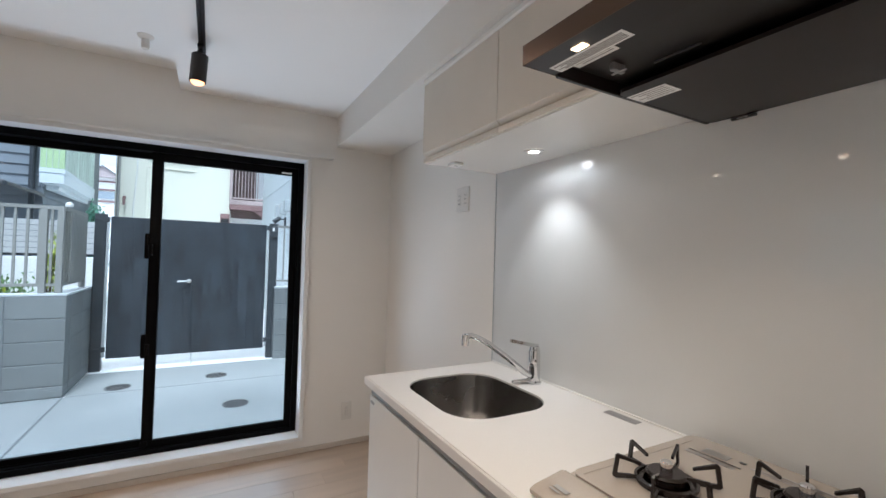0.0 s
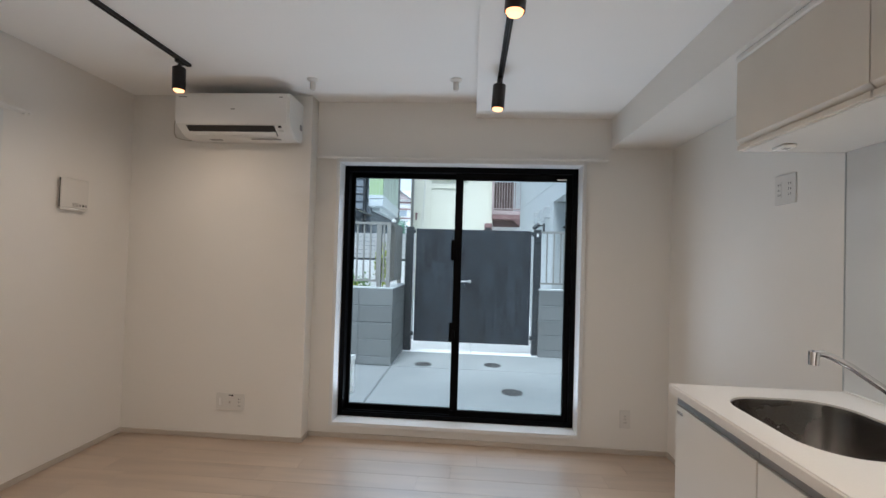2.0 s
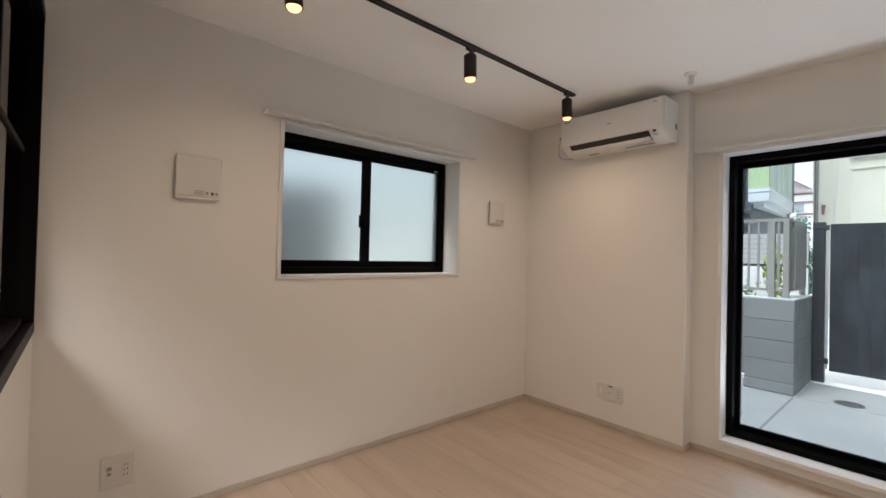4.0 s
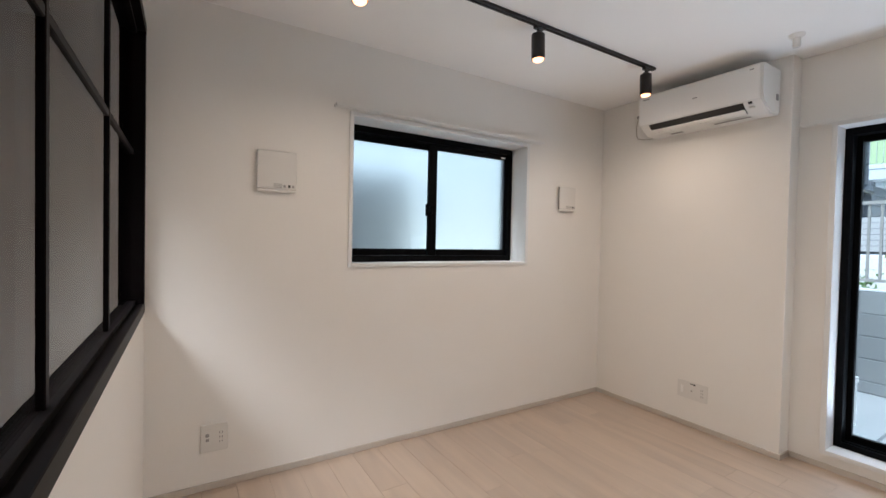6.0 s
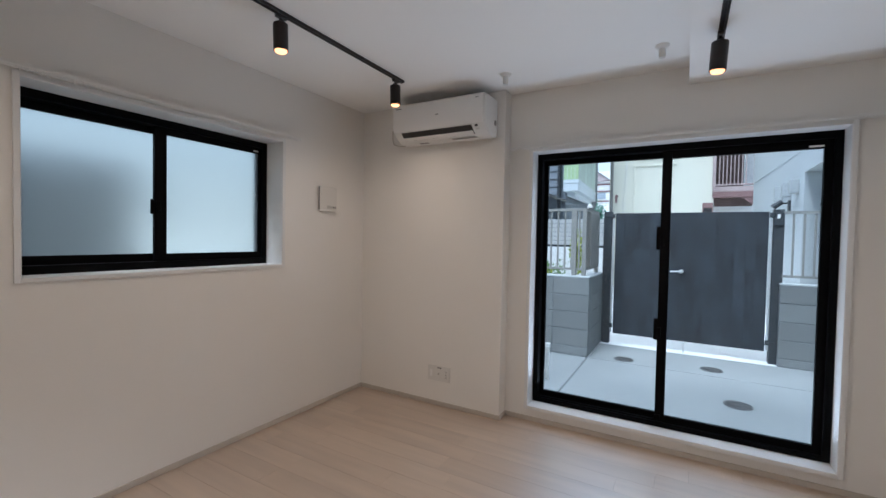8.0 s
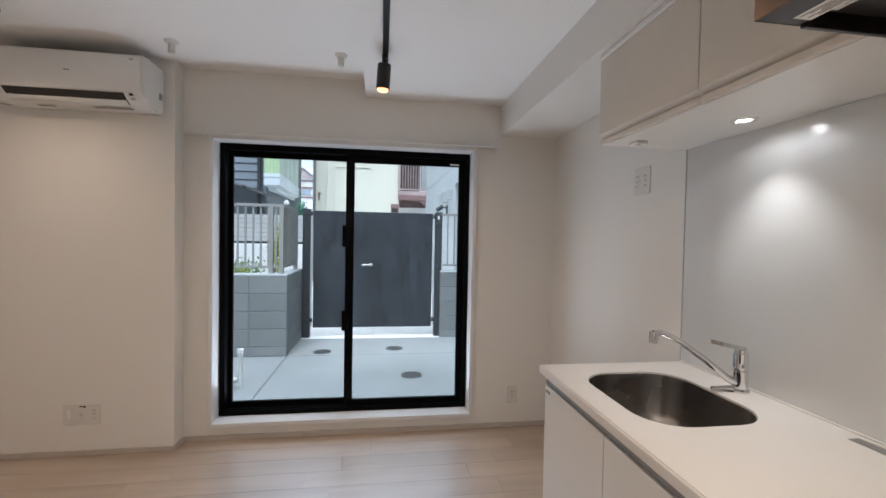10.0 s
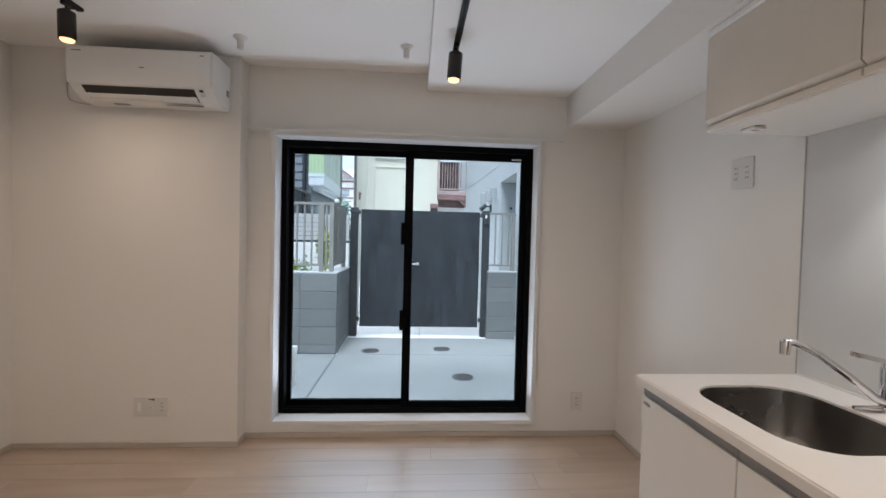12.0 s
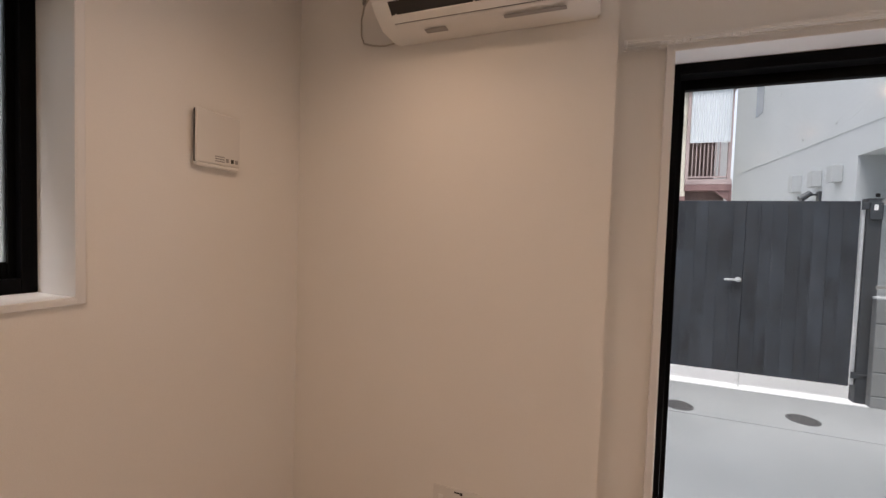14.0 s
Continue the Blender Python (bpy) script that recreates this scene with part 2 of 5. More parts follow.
# pale concrete, its tone raised further for the stronger light beyond the gate
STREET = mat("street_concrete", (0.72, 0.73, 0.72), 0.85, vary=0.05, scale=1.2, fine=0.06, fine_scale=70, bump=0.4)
RENDERED = mat("exposed_concrete_wall", (0.52, 0.55, 0.552), 0.8, vary=0.07, scale=0.9, fine=0.04, fine_scale=60, bump=0.3)
BLOCK = mat("concrete_block", (0.175, 0.183, 0.180), 0.9, vary=0.08, scale=4, fine=0.10, fine_scale=150, bump=0.6, random_tint=0.10)
BLOCK_DARK = mat("concrete_block_footing", (0.20, 0.21, 0.21), 0.9, vary=0.1, scale=4, fine=0.10, fine_scale=150, bump=0.6, random_tint=0.05)
BLOCK_CAP = mat("mortar_cap", (0.47, 0.49, 0.49), 0.85, vary=0.06, scale=5, bump=0.3)
MORTAR = mat("mortar", (0.15, 0.16, 0.165), 0.9)
IRON_LID = mat("manhole_iron", (0.10, 0.10, 0.10), 0.6, 0.3, vary=0.15, scale=30, bump=0.4)
GATE = stained_boards("dark_stained_boards")
POST = mat("dark_grey_post", (0.045, 0.05, 0.055), 0.45, 0.3, vary=0.06)
SILVER = mat("silver_alu", (0.60, 0.61, 0.61), 0.35, 0.6, vary=0.03)
FENCE = mat("stone_grey_fence_paint", (0.27, 0.265, 0.245), 0.45, 0.2, vary=0.04)
VENT = mat("pale_vent_metal", (0.42, 0.44, 0.44), 0.5, vary=0.04)
YELLOW_WALL = mat("cream_render", (0.76, 0.74, 0.62), 0.9, vary=0.05, scale=0.8, fine=0.03, fine_scale=40)
RUST = mat("red_brown_paint", (0.24, 0.14, 0.13), 0.7, vary=0.2, scale=4)
PINK_SLAT = mat("faded_pink_slats", (0.42, 0.33, 0.31), 0.7, vary=0.2, scale=4)
BROWN = mat("brown_slats", (0.11, 0.07, 0.06), 0.7, vary=0.2, scale=4)
WHITE_PAINT = mat("weathered_white", (0.76, 0.76, 0.74), 0.7, vary=0.06, scale=2)
SIDING = mat("slate_siding", (0.19, 0.215, 0.24), 0.7, vary=0.08, scale=2, random_tint=0.08)
LOUVRE = mat("pale_louvre", (0.46, 0.46, 0.45), 0.6, vary=0.06)
LIME = mat("lime_panel", (0.46, 0.60, 0.33), 0.4, vary=0.06)
FROST_PANEL = mat("frosted_pale_green", (0.46, 0.56, 0.48), 0.35, vary=0.15, scale=3, random_tint=0.12)
BALCONY_WHITE = mat("pale_balcony", (0.66, 0.71, 0.73), 0.5, vary=0.05)
SASH_BLUE = mat("far_window_glass", (0.30, 0.34, 0.38), 0.1, vary=0.1)
ROOF = mat("grey_roof", (0.16, 0.16, 0.17), 0.7, vary=0.15, scale=4)
ROOF_RED = mat("faded_red_roof", (0.42, 0.35, 0.345), 0.8, vary=0.1, scale=4)
LEAF = mat("leaf_green", (0.12, 0.22, 0.06), 0.6, vary=0.3, scale=8)
LEAF_YELLOW = mat("leaf_yellow_green", (0.28, 0.34, 0.04), 0.6, vary=0.3, scale=8)
BARK = mat("bark", (0.09, 0.065, 0.045), 0.9, vary=0.2, scale=20)
SOIL = mat("soil", (0.10, 0.10, 0.075), 0.95, vary=0.3, scale=6, fine=0.3, fine_scale=60)
PIPE = mat("pale_pipe", (0.62, 0.61, 0.58), 0.45, vary=0.05)
BACK_ROOM = mat("back_room_wall", (0.80, 0.77, 0.72), 0.9, vary=0.02)
BULB = glowing("lamp_glow", (1.0, 0.44, 0.16), 1.7)
BULB_WHITE = glowing("downlight_glow", (1.0, 0.90, 0.76), 9.0)
HOOD_GLOW = glowing("hood_lamp_glow", (1.0, 0.66, 0.36), 3.0)
INNER = mat("lamp_reflector", (0.75, 0.55, 0.38), 0.25, 0.9)

# ---- building helpers ----
ORIGIN = {}


def thing(name, label, category, at=(0, 0, 0), group=""):
    ob = new(name)
    ob.location = at
    ORIGIN[ob] = Vector(at)
    return tagged(ob, label, category, group)


def part(name, bm, material, parent=None, label="", kind="", category="", group="", smooth=False):
    data = bpy.data.meshes.new(name)
    off = ORIGIN.get(parent, Vector())
    if off.length:
        bmesh.ops.translate(bm, verts=bm.verts, vec=-off)
    if smooth:
        for f in bm.faces:
            f.smooth = True
        for e in bm.edges:
            if len(e.link_faces) == 2 and e.calc_face_angle(0) > 0.6:
                e.smooth = False
    bm.to_mesh(data)
    bm.free()
    data.materials.append(material)
    ob = new(name, data)
    ob.parent = parent
    ORIGIN[ob] = off
    return tagged(ob, label, category, group, kind)


def box(bm, x0, x1, y0, y1, z0, z1, bevel=0.0, seg=1):
    cx, cy, cz = (x0 + x1) / 2, (y0 + y1) / 2, (z0 + z1) / 2
    m = Matrix.Translation((cx, cy, cz)) @ Matrix.Diagonal((abs(x1 - x0), abs(y1 - y0), abs(z1 - z0), 1))
    made = bmesh.ops.create_cube(bm, size=1, matrix=m)
    if bevel:
        edges = list({e for v in made["verts"] for e in v.link_edges})
        bmesh.ops.bevel(bm, geom=edges, offset=bevel, segments=seg, affect="EDGES", clamp_overlap=True)
    return bm


def boxes(rows, bevel=0.0):
    bm = bmesh.new()
    for r in rows:
        box(bm, *r, bevel=bevel)
    return bm


def rod(bm, a, b, r, r2=None, seg=16, caps=True):
    a, b = Vector(a), Vector(b)
    d = b - a
    m = Matrix.Translation((a + b) / 2) @ d.to_track_quat("Z", "Y").to_matrix().to_4x4()
    bmesh.ops.create_cone(bm, cap_ends=caps, segments=seg, radius1=r, radius2=r if r2 is None else r2, depth=d.length, matrix=m)
    return bm


def tube(bm, points, r, seg=12):
    """A round bar through points, with capped ends."""
    pts = [Vector(p) for p in points]
    rings = []
    side = None
    for i, p in enumerate(pts):
        d = (pts[min(i + 1, len(pts) - 1)] - pts[max(i - 1, 0)]).normalized()
        if side is None:
            side = d.orthogonal().normalized()
        side = (side - d * side.dot(d)).normalized()
        up = d.cross(side)
        rad = r[i] if isinstance(r, (list, tuple)) else r
        rings.append([bm.verts.new(p + rad * (math.cos(a) * side + math.sin(a) * up)) for a in (2 * math.pi * k / seg for k in range(seg))])
    for one, two in zip(rings, rings[1:]):
        for k in range(seg):
            bm.faces.new((one[k], one[(k + 1) % seg], two[(k + 1) % seg], two[k]))
    bm.faces.new(rings[0][::-1])
    bm.faces.new(rings[-1])
    return bm


def lathe(bm, centre, profile, seg=32, cap=True):
    """Turned about the z axis through centre: profile of (radius, height)."""
    cx, cy, cz = centre
    rings = [[bm.verts.new((cx + r * math.cos(2 * math.pi * k / seg), cy + r * math.sin(2 * math.pi * k / seg), cz + z)) for k in range(seg)] for r, z in profile]
    for one, two in zip(rings, rings[1:]):
        for k in range(seg):
            bm.faces.new((one[k], one[(k + 1) % seg], two[(k + 1) % seg], two[k]))
    if cap:
        bm.faces.new(rings[0][::-1])
        bm.faces.new(rings[-1])
    bmesh.ops.recalc_face_normals(bm, faces=bm.faces)
    return bm


def prism(bm, outline, axis, lo, hi):
    """An outline of pairs pushed out along an axis from lo to hi."""
    def place(p, v):
        return {"x": (v, *p), "y": (p[0], v, p[1]), "z": (*p, v)}[axis]
    a = [bm.verts.new(place(p, lo)) for p in outline]
    b = [bm.verts.new(place(p, hi)) for p in outline]
    k = len(outline)
    for i in range(k):
        bm.faces.new((a[i], a[(i + 1) % k], b[(i + 1) % k], b[i]))
    bm.faces.new(a[::-1])
    bm.faces.new(b)
    bmesh.ops.recalc_face_normals(bm, faces=bm.faces)
    return bm


def rounded(x0, x1, y0, y1, r, seg=6):
    out = []
    for cx, cy, a0 in ((x1 - r, y1 - r, 0), (x0 + r, y1 - r, 90), (x0 + r, y0 + r, 180), (x1 - r, y0 + r, 270)):
        for k in range(seg + 1):
            a = radians(a0 + 90 * k / seg)
            out.append((cx + r * math.cos(a), cy + r * math.sin(a)))
    return out


def structure(name, bm, material, smooth=False):
    return part(name, bm, material, kind="structure", smooth=smooth)


# ---- the room ----
WEST, EAST, NORTH, PILLAR, SOUTH = -1.885, 1.86, 3.462, 3.345, -2.2
FLOOR, TOP, DROP, SOFFIT = -0.008, 2.357, 2.25, 2.045
PX, BX, SX = -0.592, 0.53, 1.455
WX0, WX1, WZ0, WZ1 = -0.415, 1.265, 0.105, 1.926
VY0, VY1, VZ0, VZ1 = 1.170, 2.498, 1.093, 1.945
OUT = 3.68

structure("floor_base", boxes([(WEST - 0.2, EAST + 0.2, SOUTH, OUT, -0.12, FLOOR - 0.008)]), JOINT)
structure("wall_north", boxes([
    (WEST - 0.2, PX, PILLAR, OUT, FLOOR - 0.02, 2.6),
    (PX, WX0, NORTH, OUT, FLOOR - 0.02, 2.6),
    (WX1, EAST + 0.2, NORTH, OUT, FLOOR - 0.02, 2.6),
    (WX0, WX1, NORTH, OUT, WZ1, 2.6),
    (WX0, WX1, NORTH, OUT, -0.1, WZ0 - 0.02),
]), WALLPAPER)
structure("wall_west", boxes([
    (WEST - 0.2, WEST, SOUTH, VY0, FLOOR - 0.02, 2.6),
    (WEST - 0.2, WEST, VY1, PILLAR, FLOOR - 0.02, 2.6),
    (WEST - 0.2, WEST, VY0, VY1, FLOOR - 0.02, VZ0),
    (WEST - 0.2, WEST, VY0, VY1, VZ1, 2.6),
]), WALLPAPER)
structure("wall_east", boxes([(EAST, EAST + 0.2, SOUTH, NORTH, FLOOR - 0.02, 2.6)]), WALLPAPER)
structure("wall_south", boxes([(WEST, EAST, SOUTH - 0.15, SOUTH, FLOOR - 0.02, 2.6)]), BACK_ROOM)
structure("ceiling", boxes([
    (WEST, BX, SOUTH, NORTH, TOP, 2.6),
    (BX, SX, SOUTH, NORTH, DROP, 2.6),
]), CEILING)
structure("ceiling_soffit", boxes([(SX, EAST, SOUTH, NORTH, SOFFIT, 2.6)]), WALLPAPER)

# half wall and the glazed partition above it
GY0, GY1, GX1, GZ0, GZ1 = 0.09, 0.20, 0.225, 0.885, 2.18
structure("wall_partition", boxes([
    (WEST, GX1, GY0, GY1, FLOOR - 0.01, GZ0),
    (WEST, GX1, GY0, GY1, GZ1, TOP),
    (GX1, GX1 + 0.05, GY0, GY1, FLOOR - 0.01, TOP),
]), WALLPAPER)
grid = thing("glazed_partition", "black steel framed interior window with clear glass panes above a white half wall", "interior window", (-0.8, 0.14, GZ0))
part("frame", boxes([
    (WEST + 0.002, GX1 - 0.001, GY0 - 0.004, GY1 + 0.004, GZ0 + 0.001, GZ0 + 0.045),
    (WEST + 0.002, GX1 - 0.001, GY0 - 0.004, GY1 + 0.004, GZ1 - 0.045, GZ1 - 0.001),
    (WEST + 0.002, WEST + 0.042, GY0 - 0.003, GY1 + 0.003, GZ0 + 0.045, GZ1 - 0.045),
    (GX1 - 0.045, GX1 - 0.001, GY0 - 0.003, GY1 + 0.003, GZ0 + 0.045, GZ1 - 0.045),
], 0.002), BLACK_STEEL, grid)
part("bead", boxes([(WEST + 0.042, GX1 - 0.045, 0.135, 0.172, GZ0 + 0.045, GZ0 + 0.062), (WEST + 0.042, GX1 - 0.045, 0.135, 0.172, GZ1 - 0.06, GZ1 - 0.045)], 0.001), BLACK_STEEL, grid)
bars = [-1.155, -0.487]
for x in bars:
    part("mullion", boxes([(x - 0.011, x + 0.011, 0.143, 0.163, GZ0 + 0.062, GZ1 - 0.06)], 0.002), BLACK_STEEL, grid)
edges = [WEST + 0.042, *bars, GX1 - 0.045]
for a, b in zip(edges, edges[1:]):
    lo, hi = a + (0.011 if a in bars else 0), b - (0.011 if b in bars else 0)
    part("muntin", boxes([(lo, hi, 0.144, 0.162, 1.590, 1.612)], 0.002), BLACK_STEEL, grid)
    for z0, z1 in ((GZ0 + 0.062, 1.590), (1.612, GZ1 - 0.06)):
        pane = part("pane", boxes([(lo, hi, 0.150, 0.156, z0, z1)]), SCREEN, grid)
        pane.visible_shadow = False

# skirting boards
SK = 0.033
for rows in (
    [(WEST, WEST + 0.009, GY1, PILLAR - 0.009, FLOOR, FLOOR + SK)],
    [(WEST, PX + 0.009, PILLAR - 0.009, PILLAR, FLOOR, FLOOR + SK), (PX, PX + 0.009, PILLAR, NORTH - 0.009, FLOOR, FLOOR + SK)],
    [(PX, EAST, NORTH - 0.009, NORTH, FLOOR, FLOOR + SK)],
    [(EAST - 0.009, EAST, 2.14, NORTH - 0.009, FLOOR, FLOOR + SK)],
    [(WEST + 0.009, GX1, GY1, GY1 + 0.009, FLOOR, FLOOR + SK)],
):
    structure("baseboard", boxes(rows, 0.002), SKIRT)


def casing(axis, a0, a1, z0, z1, face, depth, inward, t, w, low):
    """The white lining and architrave of an opening. axis x: in the north wall, y: in the west wall."""
    rows = []
    near, far = face + inward * t, face - inward * depth
    lo, hi = min(near, far), max(near, far)
    for p0, p1, q0, q1 in ((a0 - w, a0, z0 - low, z1 + w), (a1, a1 + w, z0 - low, z1 + w), (a0, a1, z1, z1 + w), (a0, a1, z0 - low, z0)):
        f0, f1 = (face, near) if face < near else (near, face)
        rows.append((p0, p1, f0, f1, q0, q1) if axis == "x" else (f0, f1, p0, p1, q0, q1))
    th = 0.004
    for p0, p1, q0, q1 in ((a0 - 0.001, a0 + th, z0, z1), (a1 - th, a1 + 0.001, z0, z1), (a0 + th, a1 - th, z1 - th, z1 + 0.001), (a0 + th, a1 - th, z0 - 0.001, z0 + th)):
        rows.append((p0, p1, lo, hi, q0, q1) if axis == "x" else (lo, hi, p0, p1, q0, q1))
    return boxes(rows, 0.0015)


structure("window_casing_north", casing("x", WX0, WX1, WZ0, WZ1, NORTH, 0.21, -1, 0.030, 0.022, 0.022), TRIM)
structure("window_casing_west", casing("y", VY0, VY1, VZ0, VZ1, WEST, 0.20, 1, 0.010, 0.020, 0.016), TRIM)

# the sliding window to the patio
win = thing("window_1", "black aluminium two-leaf sliding patio window with wired clear glass, closed", "window", (0.425, 3.6, WZ0))
fx0, fx1, fz0, fz1 = WX0 + 0.004, WX1 - 0.004, WZ0 + 0.004, WZ1 - 0.004
part("window_frame", boxes([
    (fx0, fx0 + 0.035, 3.551, 3.655, fz0, fz1), (fx1 - 0.035, fx1, 3.551, 3.655, fz0, fz1),
    (fx0 + 0.035, fx1 - 0.035, 3.551, 3.655, fz1 - 0.04, fz1), (fx0 + 0.035, fx1 - 0.035, 3.551, 3.655, fz0, fz0 + 0.032),
    (fx0 + 0.035, fx1 - 0.035, 3.565, 3.571, fz0 + 0.032, fz0 + 0.04), (fx0 + 0.035, fx1 - 0.035, 3.607, 3.613, fz0 + 0.032, fz0 + 0.04),
], 0.0015), BLACK_ALU, win)


def leaf(parent, u0, u1, z0, z1, y0, y1, stiles, top, bottom, pane_mat, axis="x"):
    """One sliding leaf of a window with its pane."""
    def turned(rows):
        return rows if axis == "x" else [(c, d, a, b, e, f) for a, b, c, d, e, f in rows]
    sash = part("sash", boxes(turned([
        (u0, u0 + stiles[0], y0, y1, z0, z1), (u1 - stiles[1], u1, y0, y1, z0, z1),
        (u0 + stiles[0], u1 - stiles[1], y0, y1, z1 - top, z1), (u0 + stiles[0], u1 - stiles[1], y0, y1, z0, z0 + bottom)]), 0.002), BLACK_ALU, parent)
    m = (y0 + y1) / 2
    p = part("pane", boxes(turned([(u0 + stiles[0] - 0.004, u1 - stiles[1] + 0.004, m - 0.003, m + 0.003, z0 + bottom - 0.004, z1 - top + 0.004)])), pane_mat, sash)
    p.visible_shadow = False
    return sash


leaf(win, fx0 + 0.030, 0.452, fz0 + 0.034, fz1 - 0.028, 3.617, 3.645, (0.030, 0.038), 0.047, 0.034, WIRED)
leaf(win, 0.398, fx1 - 0.030, fz0 + 0.034, fz1 - 0.028, 3.575, 3.603, (0.056, 0.044), 0.060, 0.036, WIRED)
for z0, z1, w in ((0.664, 0.805, 0.0), (1.25, 1.40, 0.0)):
    lock = part("latch", boxes([(0.376, 0.398, 3.583, 3.600, z0, z1), (0.398, 0.420, 3.560, 3.575, z0 + 0.02, z0 + 0.085)], 0.003), BLACK_ALU, win)
part("sticker", boxes([(1.12, 1.185, 3.5735, 3.5748, 1.842, 1.852)]), PAPER, win, "small pale sticker")
part("guide", boxes([(0.395, 0.43, 3.557, 3.5745, fz0 + 0.036, fz0 + 0.075)], 0.004), BLACK_ALU, win)

# the small frosted window
win2 = thing("window_2", "black aluminium two-leaf sliding window with frosted glass, closed", "window", (-2.06, 1.83, VZ0))
gy0, gy1, gz0, gz1 = VY0 + 0.004, VY1 - 0.004, VZ0 + 0.004, VZ1 - 0.004
part("window_frame", boxes([
    (-2.14, -2.041, gy0, gy0 + 0.035, gz0, gz1), (-2.14, -2.041, gy1 - 0.035, gy1, gz0, gz1),
    (-2.14, -2.041, gy0 + 0.035, gy1 - 0.035, gz1 - 0.04, gz1), (-2.14, -2.041, gy0 + 0.035, gy1 - 0.035, gz0, gz0 + 0.04),
], 0.0015), BLACK_ALU, win2)
leaf(win2, gy0 + 0.015, 1.835, gz0 + 0.03, gz1 - 0.028, -2.13, -2.105, (0.038, 0.035), 0.05, 0.053, FROST, "y")
leaf(win2, 1.778, gy1 - 0.012, gz0 + 0.03, gz1 - 0.028, -2.09, -2.065, (0.064, 0.040), 0.05, 0.053, FROST, "y")
part("latch", boxes([(-2.085, -2.070, 1.762, 1.778, 1.405, 1.49), (-2.065, -2.05, 1.780, 1.805, 1.42, 1.475)], 0.004), BLACK_ALU, win2)
part("sticker", boxes([(-2.0645, -2.063, 2.40, 2.44, 1.872, 1.882)]), PAPER, win2, "small pale sticker")


# curtain rails
def curtain_rail(name, a0, a1, axis, face, sign, z, label):
    rail = thing(name, label, "curtain rail", ((a0 + a1) / 2, face, z) if axis == "x" else (face, (a0 + a1) / 2, z))
    def row(p0, p1, d0, d1, q0, q1):
        e0, e1 = sorted((face + sign * d0, face + sign * d1))
        return (p0, p1, e0, e1, q0, q1) if axis == "x" else (e0, e1, p0, p1, q0, q1)
    for d in (0.026, 0.060):
        bar = part("track", boxes([row(a0, a1, d - 0.008, d + 0.008, z - 0.001, z + 0.007), row(a0, a1, d - 0.008, d - 0.004, z - 0.007, z - 0.001), row(a0, a1, d + 0.004, d + 0.008, z - 0.007, z - 0.001)], 0.0008), PLASTIC, rail)
        for e, s in ((a0, -1), (a1, 1)):
            p = sorted((e, e + s * 0.010))
            part("end_cap", boxes([row(*p, d - 0.009, d + 0.009, z - 0.009, z + 0.008)], 0.002), PLASTIC_GLOSS, bar)
        for k in range(9):
            u = a0 + 0.10 + k * 0.022 + (0.07 if k > 4 else 0)
            part("runner", boxes([row(u, u + 0.008, d - 0.0035, d + 0.0035, z - 0.016, z - 0.002)], 0.001), PLASTIC_GLOSS, bar)
    for u in (a0 + 0.12, (a0 + a1) / 2, a1 - 0.12):
        part("bracket", boxes([row(u - 0.011, u + 0.011, 0.0, 0.003, z - 0.008, z + 0.020), row(u - 0.009, u + 0.009, 0.003, 0.070, z + 0.0075, z + 0.011)], 0.001), PLASTIC, rail)
    return rail


curtain_rail("curtain_rail", -0.562, 1.412, "x", NORTH, -1, 1.953, "white double curtain rail with small runners above the patio window")
curtain_rail("curtain_rail", 1.065, 2.595, "y", WEST, 1, 1.975, "white double curtain rail with small runners above the frosted window")

# ---- air conditioner ----
ac = thing("air_conditioner", "white wall-mounted air conditioner with its lower louvre open", "air conditioner", (-1.04, PILLAR, 2.02))
AX0, AX1 = -1.407, -0.648
prof = [(PILLAR - 0.002, 2.025), (PILLAR - 0.05, 2.018), (PILLAR - 0.13, 2.020), (PILLAR - 0.19, 2.056), (PILLAR - 0.222, 2.085), (PILLAR - 0.232, 2.12), (PILLAR - 0.232, 2.270), (PILLAR - 0.224, 2.284), (PILLAR - 0.20, 2.289), (PILLAR - 0.002, 2.289)]
body = bmesh.new()
prism(body, prof, "x", AX0 + 0.002, AX1 - 0.002)
bmesh.ops.bevel(body, geom=[e for e in body.edges if abs(e.verts[0].co.x - e.verts[1].co.x) < 1e-4], offset=0.008, segments=2, affect="EDGES")
part("body", body, PLASTIC, ac, smooth=True)
face = bmesh.new()
prism(face, [(PILLAR - 0.2235, 2.087), (PILLAR - 0.228, 2.086), (PILLAR - 0.2365, 2.120), (PILLAR - 0.2365, 2.265), (PILLAR - 0.231, 2.275), (PILLAR - 0.231, 2.12)], "x", AX0 + 0.006, AX1 - 0.016)
part("front_panel", face, PLASTIC_SATIN, ac, "satin white front panel", smooth=True)
slot = bmesh.new()
prism(slot, [(PILLAR - 0.152, 2.0325), (PILLAR - 0.190, 2.0560), (PILLAR - 0.217, 2.0800), (PILLAR - 0.2195, 2.0780), (PILLAR - 0.1915, 2.0530), (PILLAR - 0.1535, 2.0290)], "x", AX0 + 0.070, AX1 - 0.105)
part("outlet", slot, DARK, ac, "dark air outlet slot")
for name, y0, z0, y1, z1, t in (("louvre", 0.163, 2.0335, 0.186, 2.0475, 0.0045), ("lower_lip", 0.146, 2.0265, 0.156, 2.0325, 0.004)):
    flap = bmesh.new()
    prism(flap, [(PILLAR - y0, z0), (PILLAR - y1, z1), (PILLAR - y1 - 0.001, z1 - t), (PILLAR - y0 - 0.001, z0 - t)], "x", AX0 + 0.073, AX1 - 0.108)
    part(name, flap, PLASTIC, ac)
